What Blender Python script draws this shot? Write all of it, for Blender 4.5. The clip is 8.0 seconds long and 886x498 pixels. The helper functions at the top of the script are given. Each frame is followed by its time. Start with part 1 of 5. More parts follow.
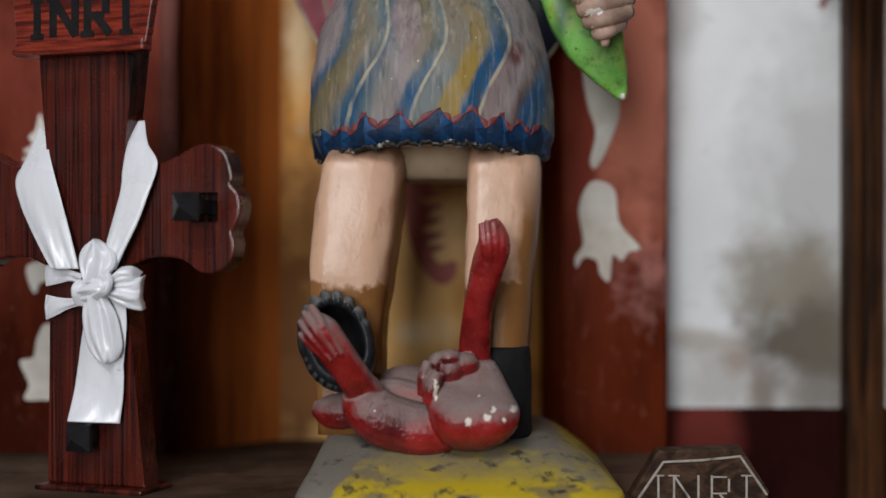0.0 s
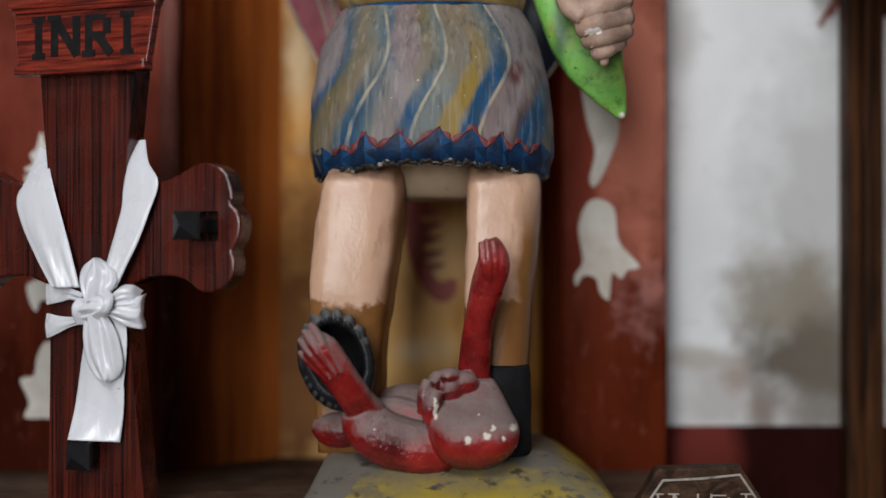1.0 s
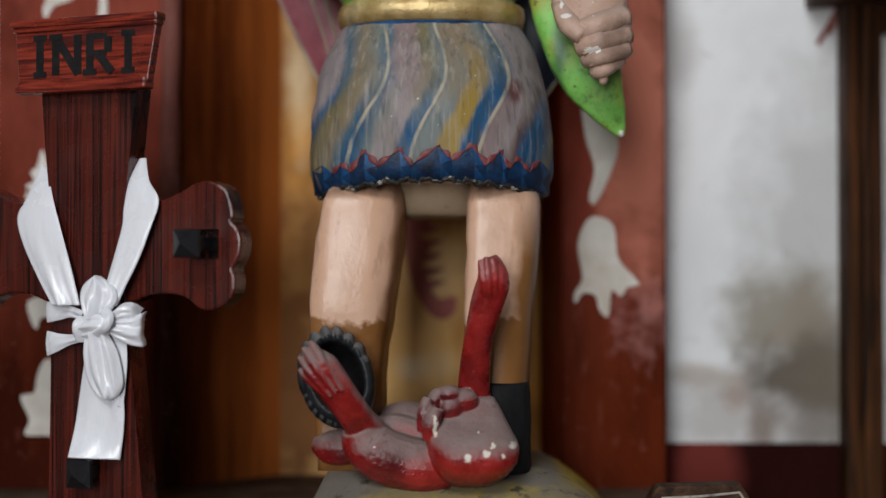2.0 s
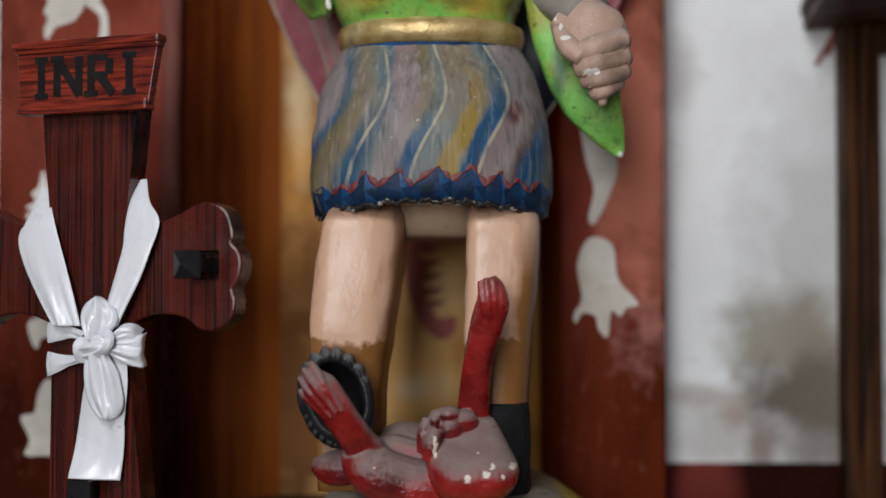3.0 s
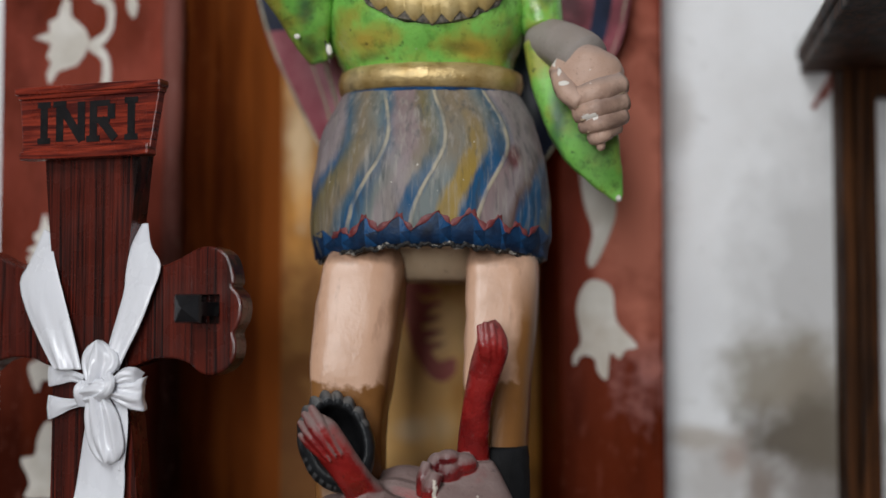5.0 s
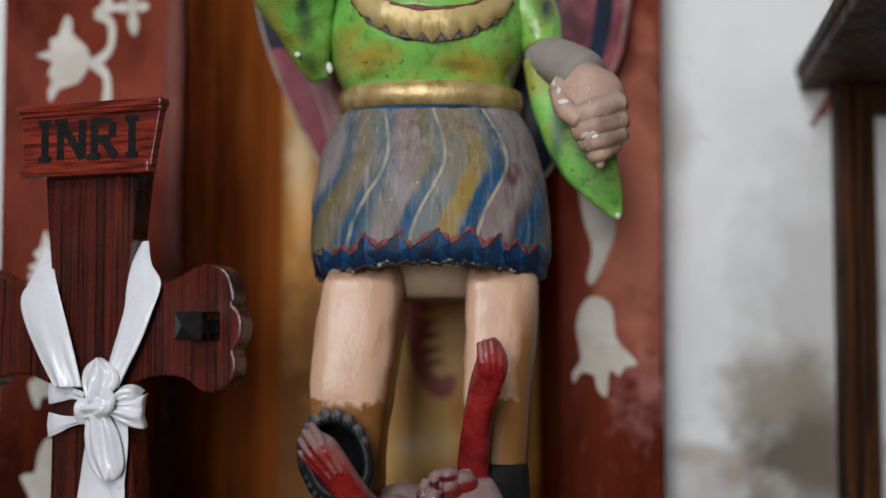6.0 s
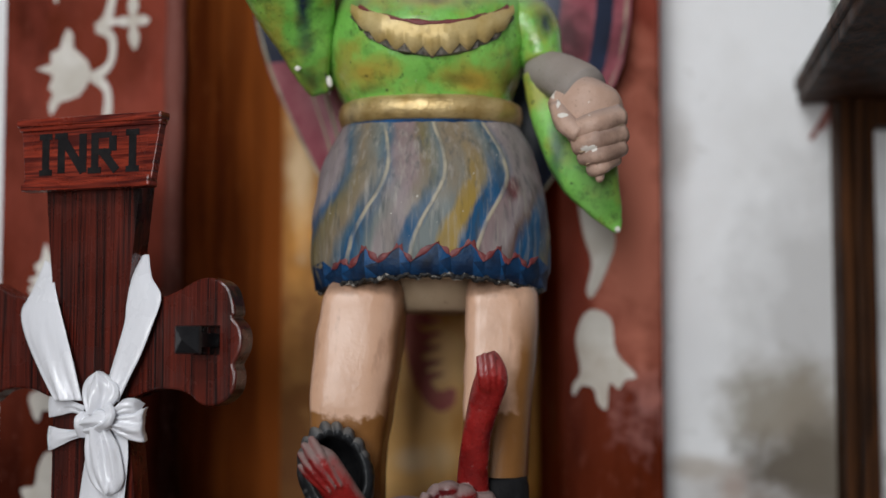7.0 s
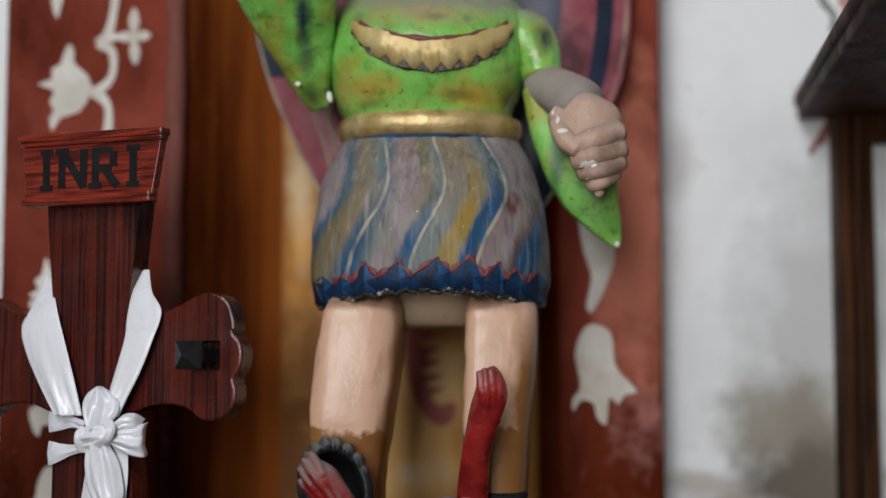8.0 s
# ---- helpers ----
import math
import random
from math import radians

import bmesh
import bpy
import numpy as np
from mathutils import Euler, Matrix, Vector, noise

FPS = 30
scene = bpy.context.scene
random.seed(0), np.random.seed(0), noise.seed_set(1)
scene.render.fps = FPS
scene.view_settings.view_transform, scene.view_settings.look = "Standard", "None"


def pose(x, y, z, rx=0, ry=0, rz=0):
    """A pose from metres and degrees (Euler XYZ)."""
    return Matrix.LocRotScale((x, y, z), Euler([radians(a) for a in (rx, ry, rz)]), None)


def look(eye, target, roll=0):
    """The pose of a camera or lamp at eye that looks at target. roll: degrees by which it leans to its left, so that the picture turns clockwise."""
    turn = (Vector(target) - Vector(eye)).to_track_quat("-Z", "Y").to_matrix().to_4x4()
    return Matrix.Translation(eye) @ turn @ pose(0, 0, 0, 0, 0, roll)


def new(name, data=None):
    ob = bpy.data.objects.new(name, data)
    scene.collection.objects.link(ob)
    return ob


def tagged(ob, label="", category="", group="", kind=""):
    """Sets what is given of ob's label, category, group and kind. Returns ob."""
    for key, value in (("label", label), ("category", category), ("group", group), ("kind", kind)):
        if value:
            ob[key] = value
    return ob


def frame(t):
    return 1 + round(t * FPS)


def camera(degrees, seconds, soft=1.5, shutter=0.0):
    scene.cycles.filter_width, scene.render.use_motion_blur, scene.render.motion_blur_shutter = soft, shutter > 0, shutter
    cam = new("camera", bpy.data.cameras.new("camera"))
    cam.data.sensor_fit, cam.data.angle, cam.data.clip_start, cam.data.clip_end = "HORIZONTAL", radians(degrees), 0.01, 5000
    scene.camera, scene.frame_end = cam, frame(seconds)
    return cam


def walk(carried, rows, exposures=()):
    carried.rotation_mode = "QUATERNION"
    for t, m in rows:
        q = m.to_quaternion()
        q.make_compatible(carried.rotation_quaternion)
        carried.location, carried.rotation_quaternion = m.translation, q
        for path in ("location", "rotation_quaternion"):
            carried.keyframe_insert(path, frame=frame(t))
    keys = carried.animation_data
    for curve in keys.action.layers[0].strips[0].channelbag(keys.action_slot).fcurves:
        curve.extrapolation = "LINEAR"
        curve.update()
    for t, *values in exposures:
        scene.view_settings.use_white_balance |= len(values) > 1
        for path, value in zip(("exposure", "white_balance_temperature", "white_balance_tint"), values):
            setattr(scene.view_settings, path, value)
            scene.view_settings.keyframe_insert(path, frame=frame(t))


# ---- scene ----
# ---------------------------------------------------------------- camera
cam = camera(34.0, 8.0)
cam.data.dof.use_dof = True
cam.data.dof.focus_distance = 1.1
cam.data.dof.aperture_fstop = 1.7
# seconds, share of the rise, degrees of tilt
STEPS = [(0.0, 0.0, 0.0), (0.5, 0.0658, 0.304), (1.0, 0.1286, 0.611), (1.5, 0.1886, 0.887), (3.0, 0.3918, 1.877),
         (3.5, 0.4663, 2.234), (4.0, 0.5498, 2.638), (4.5, 0.6227, 2.981), (6.0, 0.807, 3.882), (6.5, 0.8525, 4.103),
         (7.0, 0.8992, 4.323), (7.5, 0.9431, 4.542), (8.0, 1.0, 4.816)]
walk(cam, [(t, pose(0.0015 * k, -0.0215 * k, 1.4 + 0.0188 * k, 90 + tilt, 0, 0.01 * k)) for t, k, tilt in STEPS],
     [(0.0, 0.0), (8.0, 0.0)])

# ---------------------------------------------------------------- light
world = bpy.data.worlds.new("world")
scene.world = world
world.use_nodes = True
sky = world.node_tree.nodes.new("ShaderNodeTexSky")
sky.sky_type, sky.sun_disc = "NISHITA", False
sky.sun_elevation, sky.sun_rotation = radians(50), radians(200)
world.node_tree.links.new(sky.outputs[0], world.node_tree.nodes["Background"].inputs[0])
world.node_tree.nodes["Background"].inputs[1].default_value = 0.1


def area(name, at, target, w, h, power, colour):
    data = bpy.data.lights.new(name, "AREA")
    data.shape, data.size, data.size_y, data.energy, data.color = "RECTANGLE", w, h, power, colour
    ob = new(name, data)
    ob.matrix_world = look(at, target)
    return ob


# daylight through the roof light and the doorway behind the viewer, neither in view
area("roof_light", (-0.55, -0.85, 2.86), (0.0, 1.2, 1.45), 0.8, 0.7, 24, (0.96, 0.98, 1.0))
area("doorway_light", (-0.75, -2.55, 1.8), (0.0, 1.2, 1.45), 1.0, 1.35, 62, (0.96, 0.98, 1.0))
# fill lamp added at the side, where no window is seen
area("east_fill_light", (2.15, -0.2, 2.3), (-0.1, 1.3, 1.5), 0.9, 0.9, 2.5, (0.97, 0.98, 1.0))


# ---------------------------------------------------------------- materials
class Mat:
    def __init__(self, name, rough=0.6, spec=0.4, metal=0.0):
        self.m = bpy.data.materials.new(name)
        self.m.use_nodes = True
        self.n, self.l = self.m.node_tree.nodes, self.m.node_tree.links
        self.b = self.n["Principled BSDF"]
        self.set("Roughness", rough), self.set("Specular IOR Level", spec), self.set("Metallic", metal)
        self.co = self.n.new("ShaderNodeTexCoord").outputs["Object"]

    def set(self, key, v):
        s = self.b.inputs[key]
        if hasattr(v, "links"):
            self.l.new(v, s)
        else:
            s.default_value = v

    def plug(self, sock, v):
        if hasattr(v, "links"):
            self.l.new(v, sock)
        elif isinstance(v, (tuple, list)) and len(v) == 3 and sock.type == "RGBA":
            sock.default_value = (*v, 1)
        else:
            sock.default_value = v

    def noise(self, scale=5.0, stretch=(1, 1, 1), detail=4.0, rough=0.55, distort=0.0, shift=(0, 0, 0)):
        mp = self.n.new("ShaderNodeMapping")
        mp.inputs["Scale"].default_value, mp.inputs["Location"].default_value = stretch, shift
        self.l.new(self.co, mp.inputs[0])
        t = self.n.new("ShaderNodeTexNoise")
        t.inputs["Scale"].default_value, t.inputs["Detail"].default_value = scale, detail
        t.inputs["Roughness"].default_value, t.inputs["Distortion"].default_value = rough, distort
        self.l.new(mp.outputs[0], t.inputs["Vector"])
        return t.outputs["Fac"]

    def ramp(self, fac, stops, mode="LINEAR"):
        r = self.n.new("ShaderNodeValToRGB")
        r.color_ramp.interpolation = mode
        e = r.color_ramp.elements
        while len(e) < len(stops):
            e.new(0.5)
        for k, (p, c) in zip(e, stops):
            k.position = p
            k.color = (c, c, c, 1) if isinstance(c, (int, float)) else (*c, 1)
        self.plug(r.inputs[0], fac)
        return r.outputs[0]

    def mix(self, fac, a, b, how="MIX"):
        x = self.n.new("ShaderNodeMix")
        x.data_type, x.blend_type = "RGBA", how
        self.plug(x.inputs[0], fac), self.plug(x.inputs[6], a), self.plug(x.inputs[7], b)
        return x.outputs[2]

    def math(self, op, a, b=0.0, c=0.0, clamp=False):
        x = self.n.new("ShaderNodeMath")
        x.operation, x.use_clamp = op, clamp
        for s, v in zip(x.inputs, (a, b, c)):
            self.plug(s, v)
        return x.outputs[0]

    def axis(self, i):
        x = self.n.new("ShaderNodeSeparateXYZ")
        self.l.new(self.co, x.inputs[0])
        return x.outputs[i]

    def up(self):
        g = self.n.new("ShaderNodeNewGeometry")
        x = self.n.new("ShaderNodeSeparateXYZ")
        self.l.new(g.outputs["Normal"], x.inputs[0])
        return x.outputs[2]

    def spot(self, x, z, rx, rz, soft=0.35, warp=0.25, scale=40.0):
        """1 inside an uneven ellipse in the plane of x and z, 0 outside."""
        a = self.math("DIVIDE", self.math("SUBTRACT", self.axis(0), x), rx)
        b = self.math("DIVIDE", self.math("SUBTRACT", self.axis(2), z), rz)
        d = self.math("SQRT", self.math("ADD", self.math("MULTIPLY", a, a), self.math("MULTIPLY", b, b)))
        d = self.math("ADD", d, self.math("MULTIPLY", self.math("SUBTRACT", self.noise(scale), 0.5), warp * 4))
        return self.ramp(d, [(max(0, 1 - soft), 1.0), (1.0, 0.0)])

    def bump(self, height, strength=0.3, distance=0.002):
        b = self.n.new("ShaderNodeBump")
        b.inputs["Strength"].default_value, b.inputs["Distance"].default_value = strength, distance
        self.l.new(height, b.inputs["Height"])
        self.l.new(b.outputs[0], self.b.inputs["Normal"])
        return self

    def colour(self, c):
        self.set("Base Color", (*c, 1) if isinstance(c, tuple) else c)
        return self


def paint(name, base, dark, light, rough=0.55, scale=25.0, chips=None, dust=None, spec=0.4, bump=0.25, bare=()):
    """Old hand-laid paint: mottled at two scales, with rubbed spots, bare chips and settled dust."""
    m = Mat(name, rough, spec)
    c = m.mix(m.ramp(m.noise(scale), [(0.35, 0.0), (0.7, 1.0)]), base, light)
    c = m.mix(m.ramp(m.noise(scale * 0.45, shift=(3, 1, 7)), [(0.56, 0.0), (0.72, 0.9)]), c, dark)
    c = m.mix(m.ramp(m.noise(scale * 9, shift=(1, 5, 2)), [(0.62, 0.0), (0.75, 0.6)]), c, dark)
    if dust:
        k = m.math("MULTIPLY", m.ramp(m.up(), [(0.25, 0.0), (0.85, 1.0)]), m.ramp(m.noise(scale * 1.3, shift=(9, 2, 2)), [(0.3, 0.45), (0.6, 1.0)]))
        c = m.mix(k, c, dust)
        m.set("Roughness", m.math("ADD", m.math("MULTIPLY", k, 0.4), rough, clamp=True))
    for x, z, rx, rz in bare:
        c = m.mix(m.spot(x, z, rx, rz, 0.1, 0.7, 280), c, (0.72, 0.68, 0.62))
    if chips:
        c = m.mix(m.ramp(m.noise(scale * 2.2, detail=6, shift=(4, 4, 1)), [(0.715, 0.0), (0.73, 1.0)]), c, chips)
    m.colour(c)
    m.bump(m.math("ADD", m.noise(scale * 3), m.math("MULTIPLY", m.noise(scale * 14), 0.4)), bump, 0.0015)
    return m.m


def dark_wood(name, a, b, rough=0.3, across=170.0, along=5.0, spec=0.5, coat=0.25):
    m = Mat(name, rough, spec)
    g = m.noise(1.0, (across, across * 0.4, along), 3.0, 0.6, 1.2)
    g2 = m.noise(1.0, (across * 4, across * 2, along * 4), 2.0)
    c = m.mix(m.ramp(g, [(0.4, 0.0), (0.62, 1.0)]), a, b)
    c = m.mix(m.math("MULTIPLY", m.ramp(g2, [(0.5, 0.0), (0.75, 1.0)]), 0.55), c, a)
    c = m.mix(m.ramp(m.noise(18), [(0.4, 0.0), (0.75, 0.35)]), c, a)
    m.colour(c)
    m.set("Coat Weight", coat), m.set("Coat Roughness", 0.25)
    m.set("Roughness", m.ramp(m.noise(30), [(0.3, rough - 0.08), (0.7, rough + 0.15)]))
    m.bump(m.math("ADD", g, m.math("MULTIPLY", g2, 0.6)), 0.25, 0.0012)
    return m.m


CROSS_WOOD = dark_wood("stained_cross_wood", (0.007, 0.0014, 0.0014), (0.105, 0.0145, 0.008), 0.24, 190.0, 3.0, 0.45, 0.2)
PLATE_WOOD = dark_wood("red_title_wood", (0.06, 0.007, 0.005), (0.27, 0.034, 0.016), 0.25, 14.0, 210.0, 0.4, 0.15)
CASE_WOOD = dark_wood("case_wood", (0.016, 0.006, 0.002), (0.095, 0.034, 0.0105), 0.5, 120.0, 4.0, 0.1, 0.0)
OLD_WOOD = dark_wood("old_plaque_wood", (0.026, 0.014, 0.009), (0.09, 0.048, 0.028), 0.6, 60.0, 90.0, 0.1, 0.0)
BLACK = paint("black_iron", (0.006, 0.006, 0.007), (0.003, 0.003, 0.003), (0.014, 0.014, 0.016), 0.32, 60, None, None, 0.35)
LETTER = paint("black_letter_paint", (0.009, 0.008, 0.009), (0.005, 0.005, 0.005), (0.015, 0.013, 0.013), 0.6, 80, None, None, 0.12)
CHALK = paint("pale_groove_paint", (0.33, 0.29, 0.25), (0.06, 0.045, 0.035), (0.45, 0.4, 0.36), 0.8, 160)


def satin():
    m = Mat("white_satin", 0.3, 0.6)
    m.colour(m.mix(m.noise(30), (0.68, 0.69, 0.735), (0.76, 0.77, 0.805)))
    m.set("Sheen Weight", 0.1)
    m.set("Roughness", m.ramp(m.noise(25), [(0.3, 0.2), (0.7, 0.34)]))
    m.bump(m.math("ADD", m.math("MULTIPLY", m.noise(900, (1, 1, 0.15), 2), 0.05), m.noise(55, (1, 1, 0.35), 3)), 0.45, 0.0028)
    return m.m


SATIN = satin()


def white_wall():
    m = Mat("whitewash", 0.85, 0.2)
    c = m.mix(m.noise(3.0), (0.80, 0.81, 0.825), (0.86, 0.865, 0.87))
    c = m.mix(m.ramp(m.noise(9, shift=(2, 0, 0)), [(0.45, 0.0), (0.8, 0.35)]), c, (0.5, 0.48, 0.45))
    c = m.mix(m.math("MULTIPLY", m.ramp(m.noise(70), [(0.66, 0.0), (0.75, 1.0)]), 0.35), c, (0.4, 0.38, 0.36))
    # damp stains near the foot of the wall, with clean plaster below them
    # the grey wash by the case and the smudge at the red edge paint shade
    for x, z, rx, rz, tone, amount in ((0.36, 1.45, 0.10, 0.2, (0.42, 0.41, 0.4), 0.6), (0.30, 1.28, 0.15, 0.055, (0.42, 0.39, 0.365), 0.75), (0.365, 1.272, 0.075, 0.05, (0.25, 0.225, 0.205), 0.9), (0.322, 1.372, 0.075, 0.062, (0.29, 0.26, 0.21), 0.9), (0.345, 1.352, 0.06, 0.065, (0.28, 0.24, 0.19), 0.7),
                                       (0.34, 1.312, 0.088, 0.042, (0.13, 0.108, 0.085), 0.97), (0.372, 1.315, 0.06, 0.062, (0.16, 0.135, 0.105), 0.9), (0.247, 1.314, 0.05, 0.017, (0.4, 0.345, 0.29), 0.7),
                                       (0.276, 1.296, 0.017, 0.025, (0.38, 0.28, 0.23), 0.6), (0.2268, 1.6210, 0.022, 0.05, (0.42, 0.39, 0.36), 0.45), (0.30, 1.262, 0.02, 0.04, (0.22, 0.17, 0.14), 0.8)):
        c = m.mix(m.math("MULTIPLY", m.spot(x, z, rx, rz, 0.65, 0.22, 30), amount), c, tone)
    m.colour(c)
    m.bump(m.math("ADD", m.noise(14), m.math("MULTIPLY", m.noise(90), 0.3)), 0.35, 0.004)
    return m.m


def red_wall(name, base, dark, light, worn, rough=0.5, rub_light=None, spec=0.2, run=0.35):
    m = Mat(name, rough, spec)
    c = m.mix(m.ramp(m.noise(12, (1, 1, run), 6), [(0.3, 0.0), (0.7, 1.0)]), base, light)
    c = m.mix(m.ramp(m.noise(10, (1, 1, run * 0.6), 6, 0.65, shift=(5, 2, 1)), [(0.43, 0.0), (0.6, 1.0)]), c, dark)
    c = m.mix(m.math("MULTIPLY", m.ramp(m.noise(320, (1, 1, 0.5), 2, shift=(2, 2, 2)), [(0.68, 0.0), (0.74, 1.0)]), 0.5), c, worn)
    c = m.mix(m.math("MULTIPLY", m.ramp(m.noise(110, (1, 1, 0.4)), [(0.58, 0.0), (0.72, 1.0)]), 0.2), c, worn)
    if name == "dark_red_dado":
        # lighter patch left of a shade edge, put into the colour
        c = m.mix(m.math("MULTIPLY", m.spot(0.2450, 1.2200, 0.045, 0.065, 0.5, 0.12, 40), 0.95), c, (0.17, 0.033, 0.026))
    if rub_light:
        # rubbed tone thickens upwards, painting in the brighter light on the upper boards
        k = m.math("MULTIPLY", m.ramp(m.noise(9, (1, 1, 0.5), 5, 0.6), [(0.3, 0.0), (0.62, 1.0)]), m.ramp(m.math("SUBTRACT", m.axis(2), 1.2), [(0.12, 0.0), (0.4, 0.85)]))
        c = m.mix(k, c, rub_light)
        # chalky rubbing in one patch beside the bell flower, a taller lighter patch above
        c = m.mix(m.math("MULTIPLY", m.spot(0.1816, 1.3703, 0.032, 0.04, 0.9, 0.75, 60), 0.6), c, (0.38, 0.17, 0.15))
        c = m.mix(m.math("MULTIPLY", m.spot(0.1760, 1.5400, 0.047, 0.18, 0.6, 0.3, 30), 0.92), c, (0.5, 0.17, 0.115))
    m.colour(c)
    m.set("Roughness", m.ramp(m.noise(20), [(0.3, rough - 0.1), (0.7, rough + 0.15)]))
    m.bump(m.math("ADD", m.noise(30, (1, 1, 0.4)), m.math("MULTIPLY", m.noise(160), 0.35)), 0.3, 0.002)
    return m.m


WHITE = white_wall()
RED = red_wall("red_ochre_paint", (0.07, 0.0095, 0.0025), (0.034, 0.0045, 0.0014), (0.11, 0.018, 0.0055), (0.28, 0.095, 0.065), 0.6, (0.31, 0.067, 0.044), 0.04)
WORN_EDGE = red_wall("worn_edge_paint", (0.10, 0.026, 0.018), (0.045, 0.010, 0.006), (0.19, 0.07, 0.055), (0.5, 0.36, 0.32), 0.6, (0.2, 0.07, 0.055), 0.1)
DARK_RED = red_wall("dark_red_board", (0.15, 0.019, 0.005), (0.09, 0.0105, 0.003), (0.21, 0.033, 0.009), (0.26, 0.07, 0.035), 0.6, None, 0.04)
DADO = red_wall("dark_red_dado", (0.018, 0.0036, 0.003), (0.01, 0.002, 0.0017), (0.028, 0.006, 0.005), (0.06, 0.018, 0.015), 0.85, None, 0.05)
JAMB = red_wall("brown_varnished_board", (0.22, 0.052, 0.008), (0.075, 0.0145, 0.003), (0.32, 0.09, 0.018), (0.26, 0.09, 0.028), 0.5, None, 0.08, 0.12)


def gold_board():
    m = Mat("faded_gold_board", 0.6, 0.12)
    c = m.mix(m.ramp(m.noise(9, (1, 1, 0.5)), [(0.35, 0.0), (0.7, 1.0)]), (0.64, 0.295, 0.062), (0.87, 0.55, 0.22))
    c = m.mix(m.ramp(m.noise(13, (1, 1, 0.4), shift=(4, 1, 6)), [(0.5, 0.0), (0.66, 0.85)]), c, (0.2, 0.075, 0.016))
    # browner left and low; the pale patch between the legs is painted-in light
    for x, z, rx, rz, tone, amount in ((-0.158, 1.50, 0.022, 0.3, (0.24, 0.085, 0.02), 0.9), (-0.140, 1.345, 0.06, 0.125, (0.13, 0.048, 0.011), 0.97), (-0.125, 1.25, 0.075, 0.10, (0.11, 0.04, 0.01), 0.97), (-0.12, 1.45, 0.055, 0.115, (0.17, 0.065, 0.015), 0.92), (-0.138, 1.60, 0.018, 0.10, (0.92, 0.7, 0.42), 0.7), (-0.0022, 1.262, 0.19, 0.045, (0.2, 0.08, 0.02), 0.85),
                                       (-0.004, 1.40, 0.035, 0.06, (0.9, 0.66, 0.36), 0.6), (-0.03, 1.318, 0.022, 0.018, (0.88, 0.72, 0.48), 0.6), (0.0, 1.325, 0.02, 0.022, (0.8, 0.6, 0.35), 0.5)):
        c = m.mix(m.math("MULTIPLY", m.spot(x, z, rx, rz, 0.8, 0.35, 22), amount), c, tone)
    m.colour(c)
    m.bump(m.noise(40), 0.2, 0.002)
    return m.m


GOLD_BOARD = gold_board()
CREAM = paint("cream_stencil_paint", (0.52, 0.48, 0.42), (0.42, 0.35, 0.28), (0.68, 0.65, 0.6), 0.7, 30)
MURAL_PINK = paint("plum_mural_paint", (0.37, 0.085, 0.07), (0.24, 0.048, 0.04), (0.44, 0.14, 0.11), 0.6, 30)
MURAL_RED = paint("brick_red_brushwork", (0.24, 0.075, 0.06), (0.16, 0.05, 0.04), (0.3, 0.12, 0.1), 0.8, 40)
MURAL_GREEN = paint("grey_green_brushwork", (0.12, 0.16, 0.12), (0.07, 0.09, 0.07), (0.2, 0.24, 0.19), 0.8, 40)
MURAL_ROSE = paint("rose_brushwork", (0.5, 0.24, 0.22), (0.4, 0.15, 0.14), (0.58, 0.34, 0.3), 0.8, 40)
SHELF = red_wall("dusty_shelf_board", (0.07, 0.038, 0.024), (0.04, 0.021, 0.012), (0.115, 0.072, 0.05), (0.16, 0.112, 0.085), 0.85, None, 0.1)
PLASTER = paint("dim_room_plaster", (0.13, 0.113, 0.1), (0.095, 0.082, 0.072), (0.155, 0.135, 0.12), 0.85, 4)
FLOOR = paint("clay_floor", (0.13, 0.065, 0.045), (0.09, 0.045, 0.03), (0.17, 0.085, 0.06), 0.7, 6)

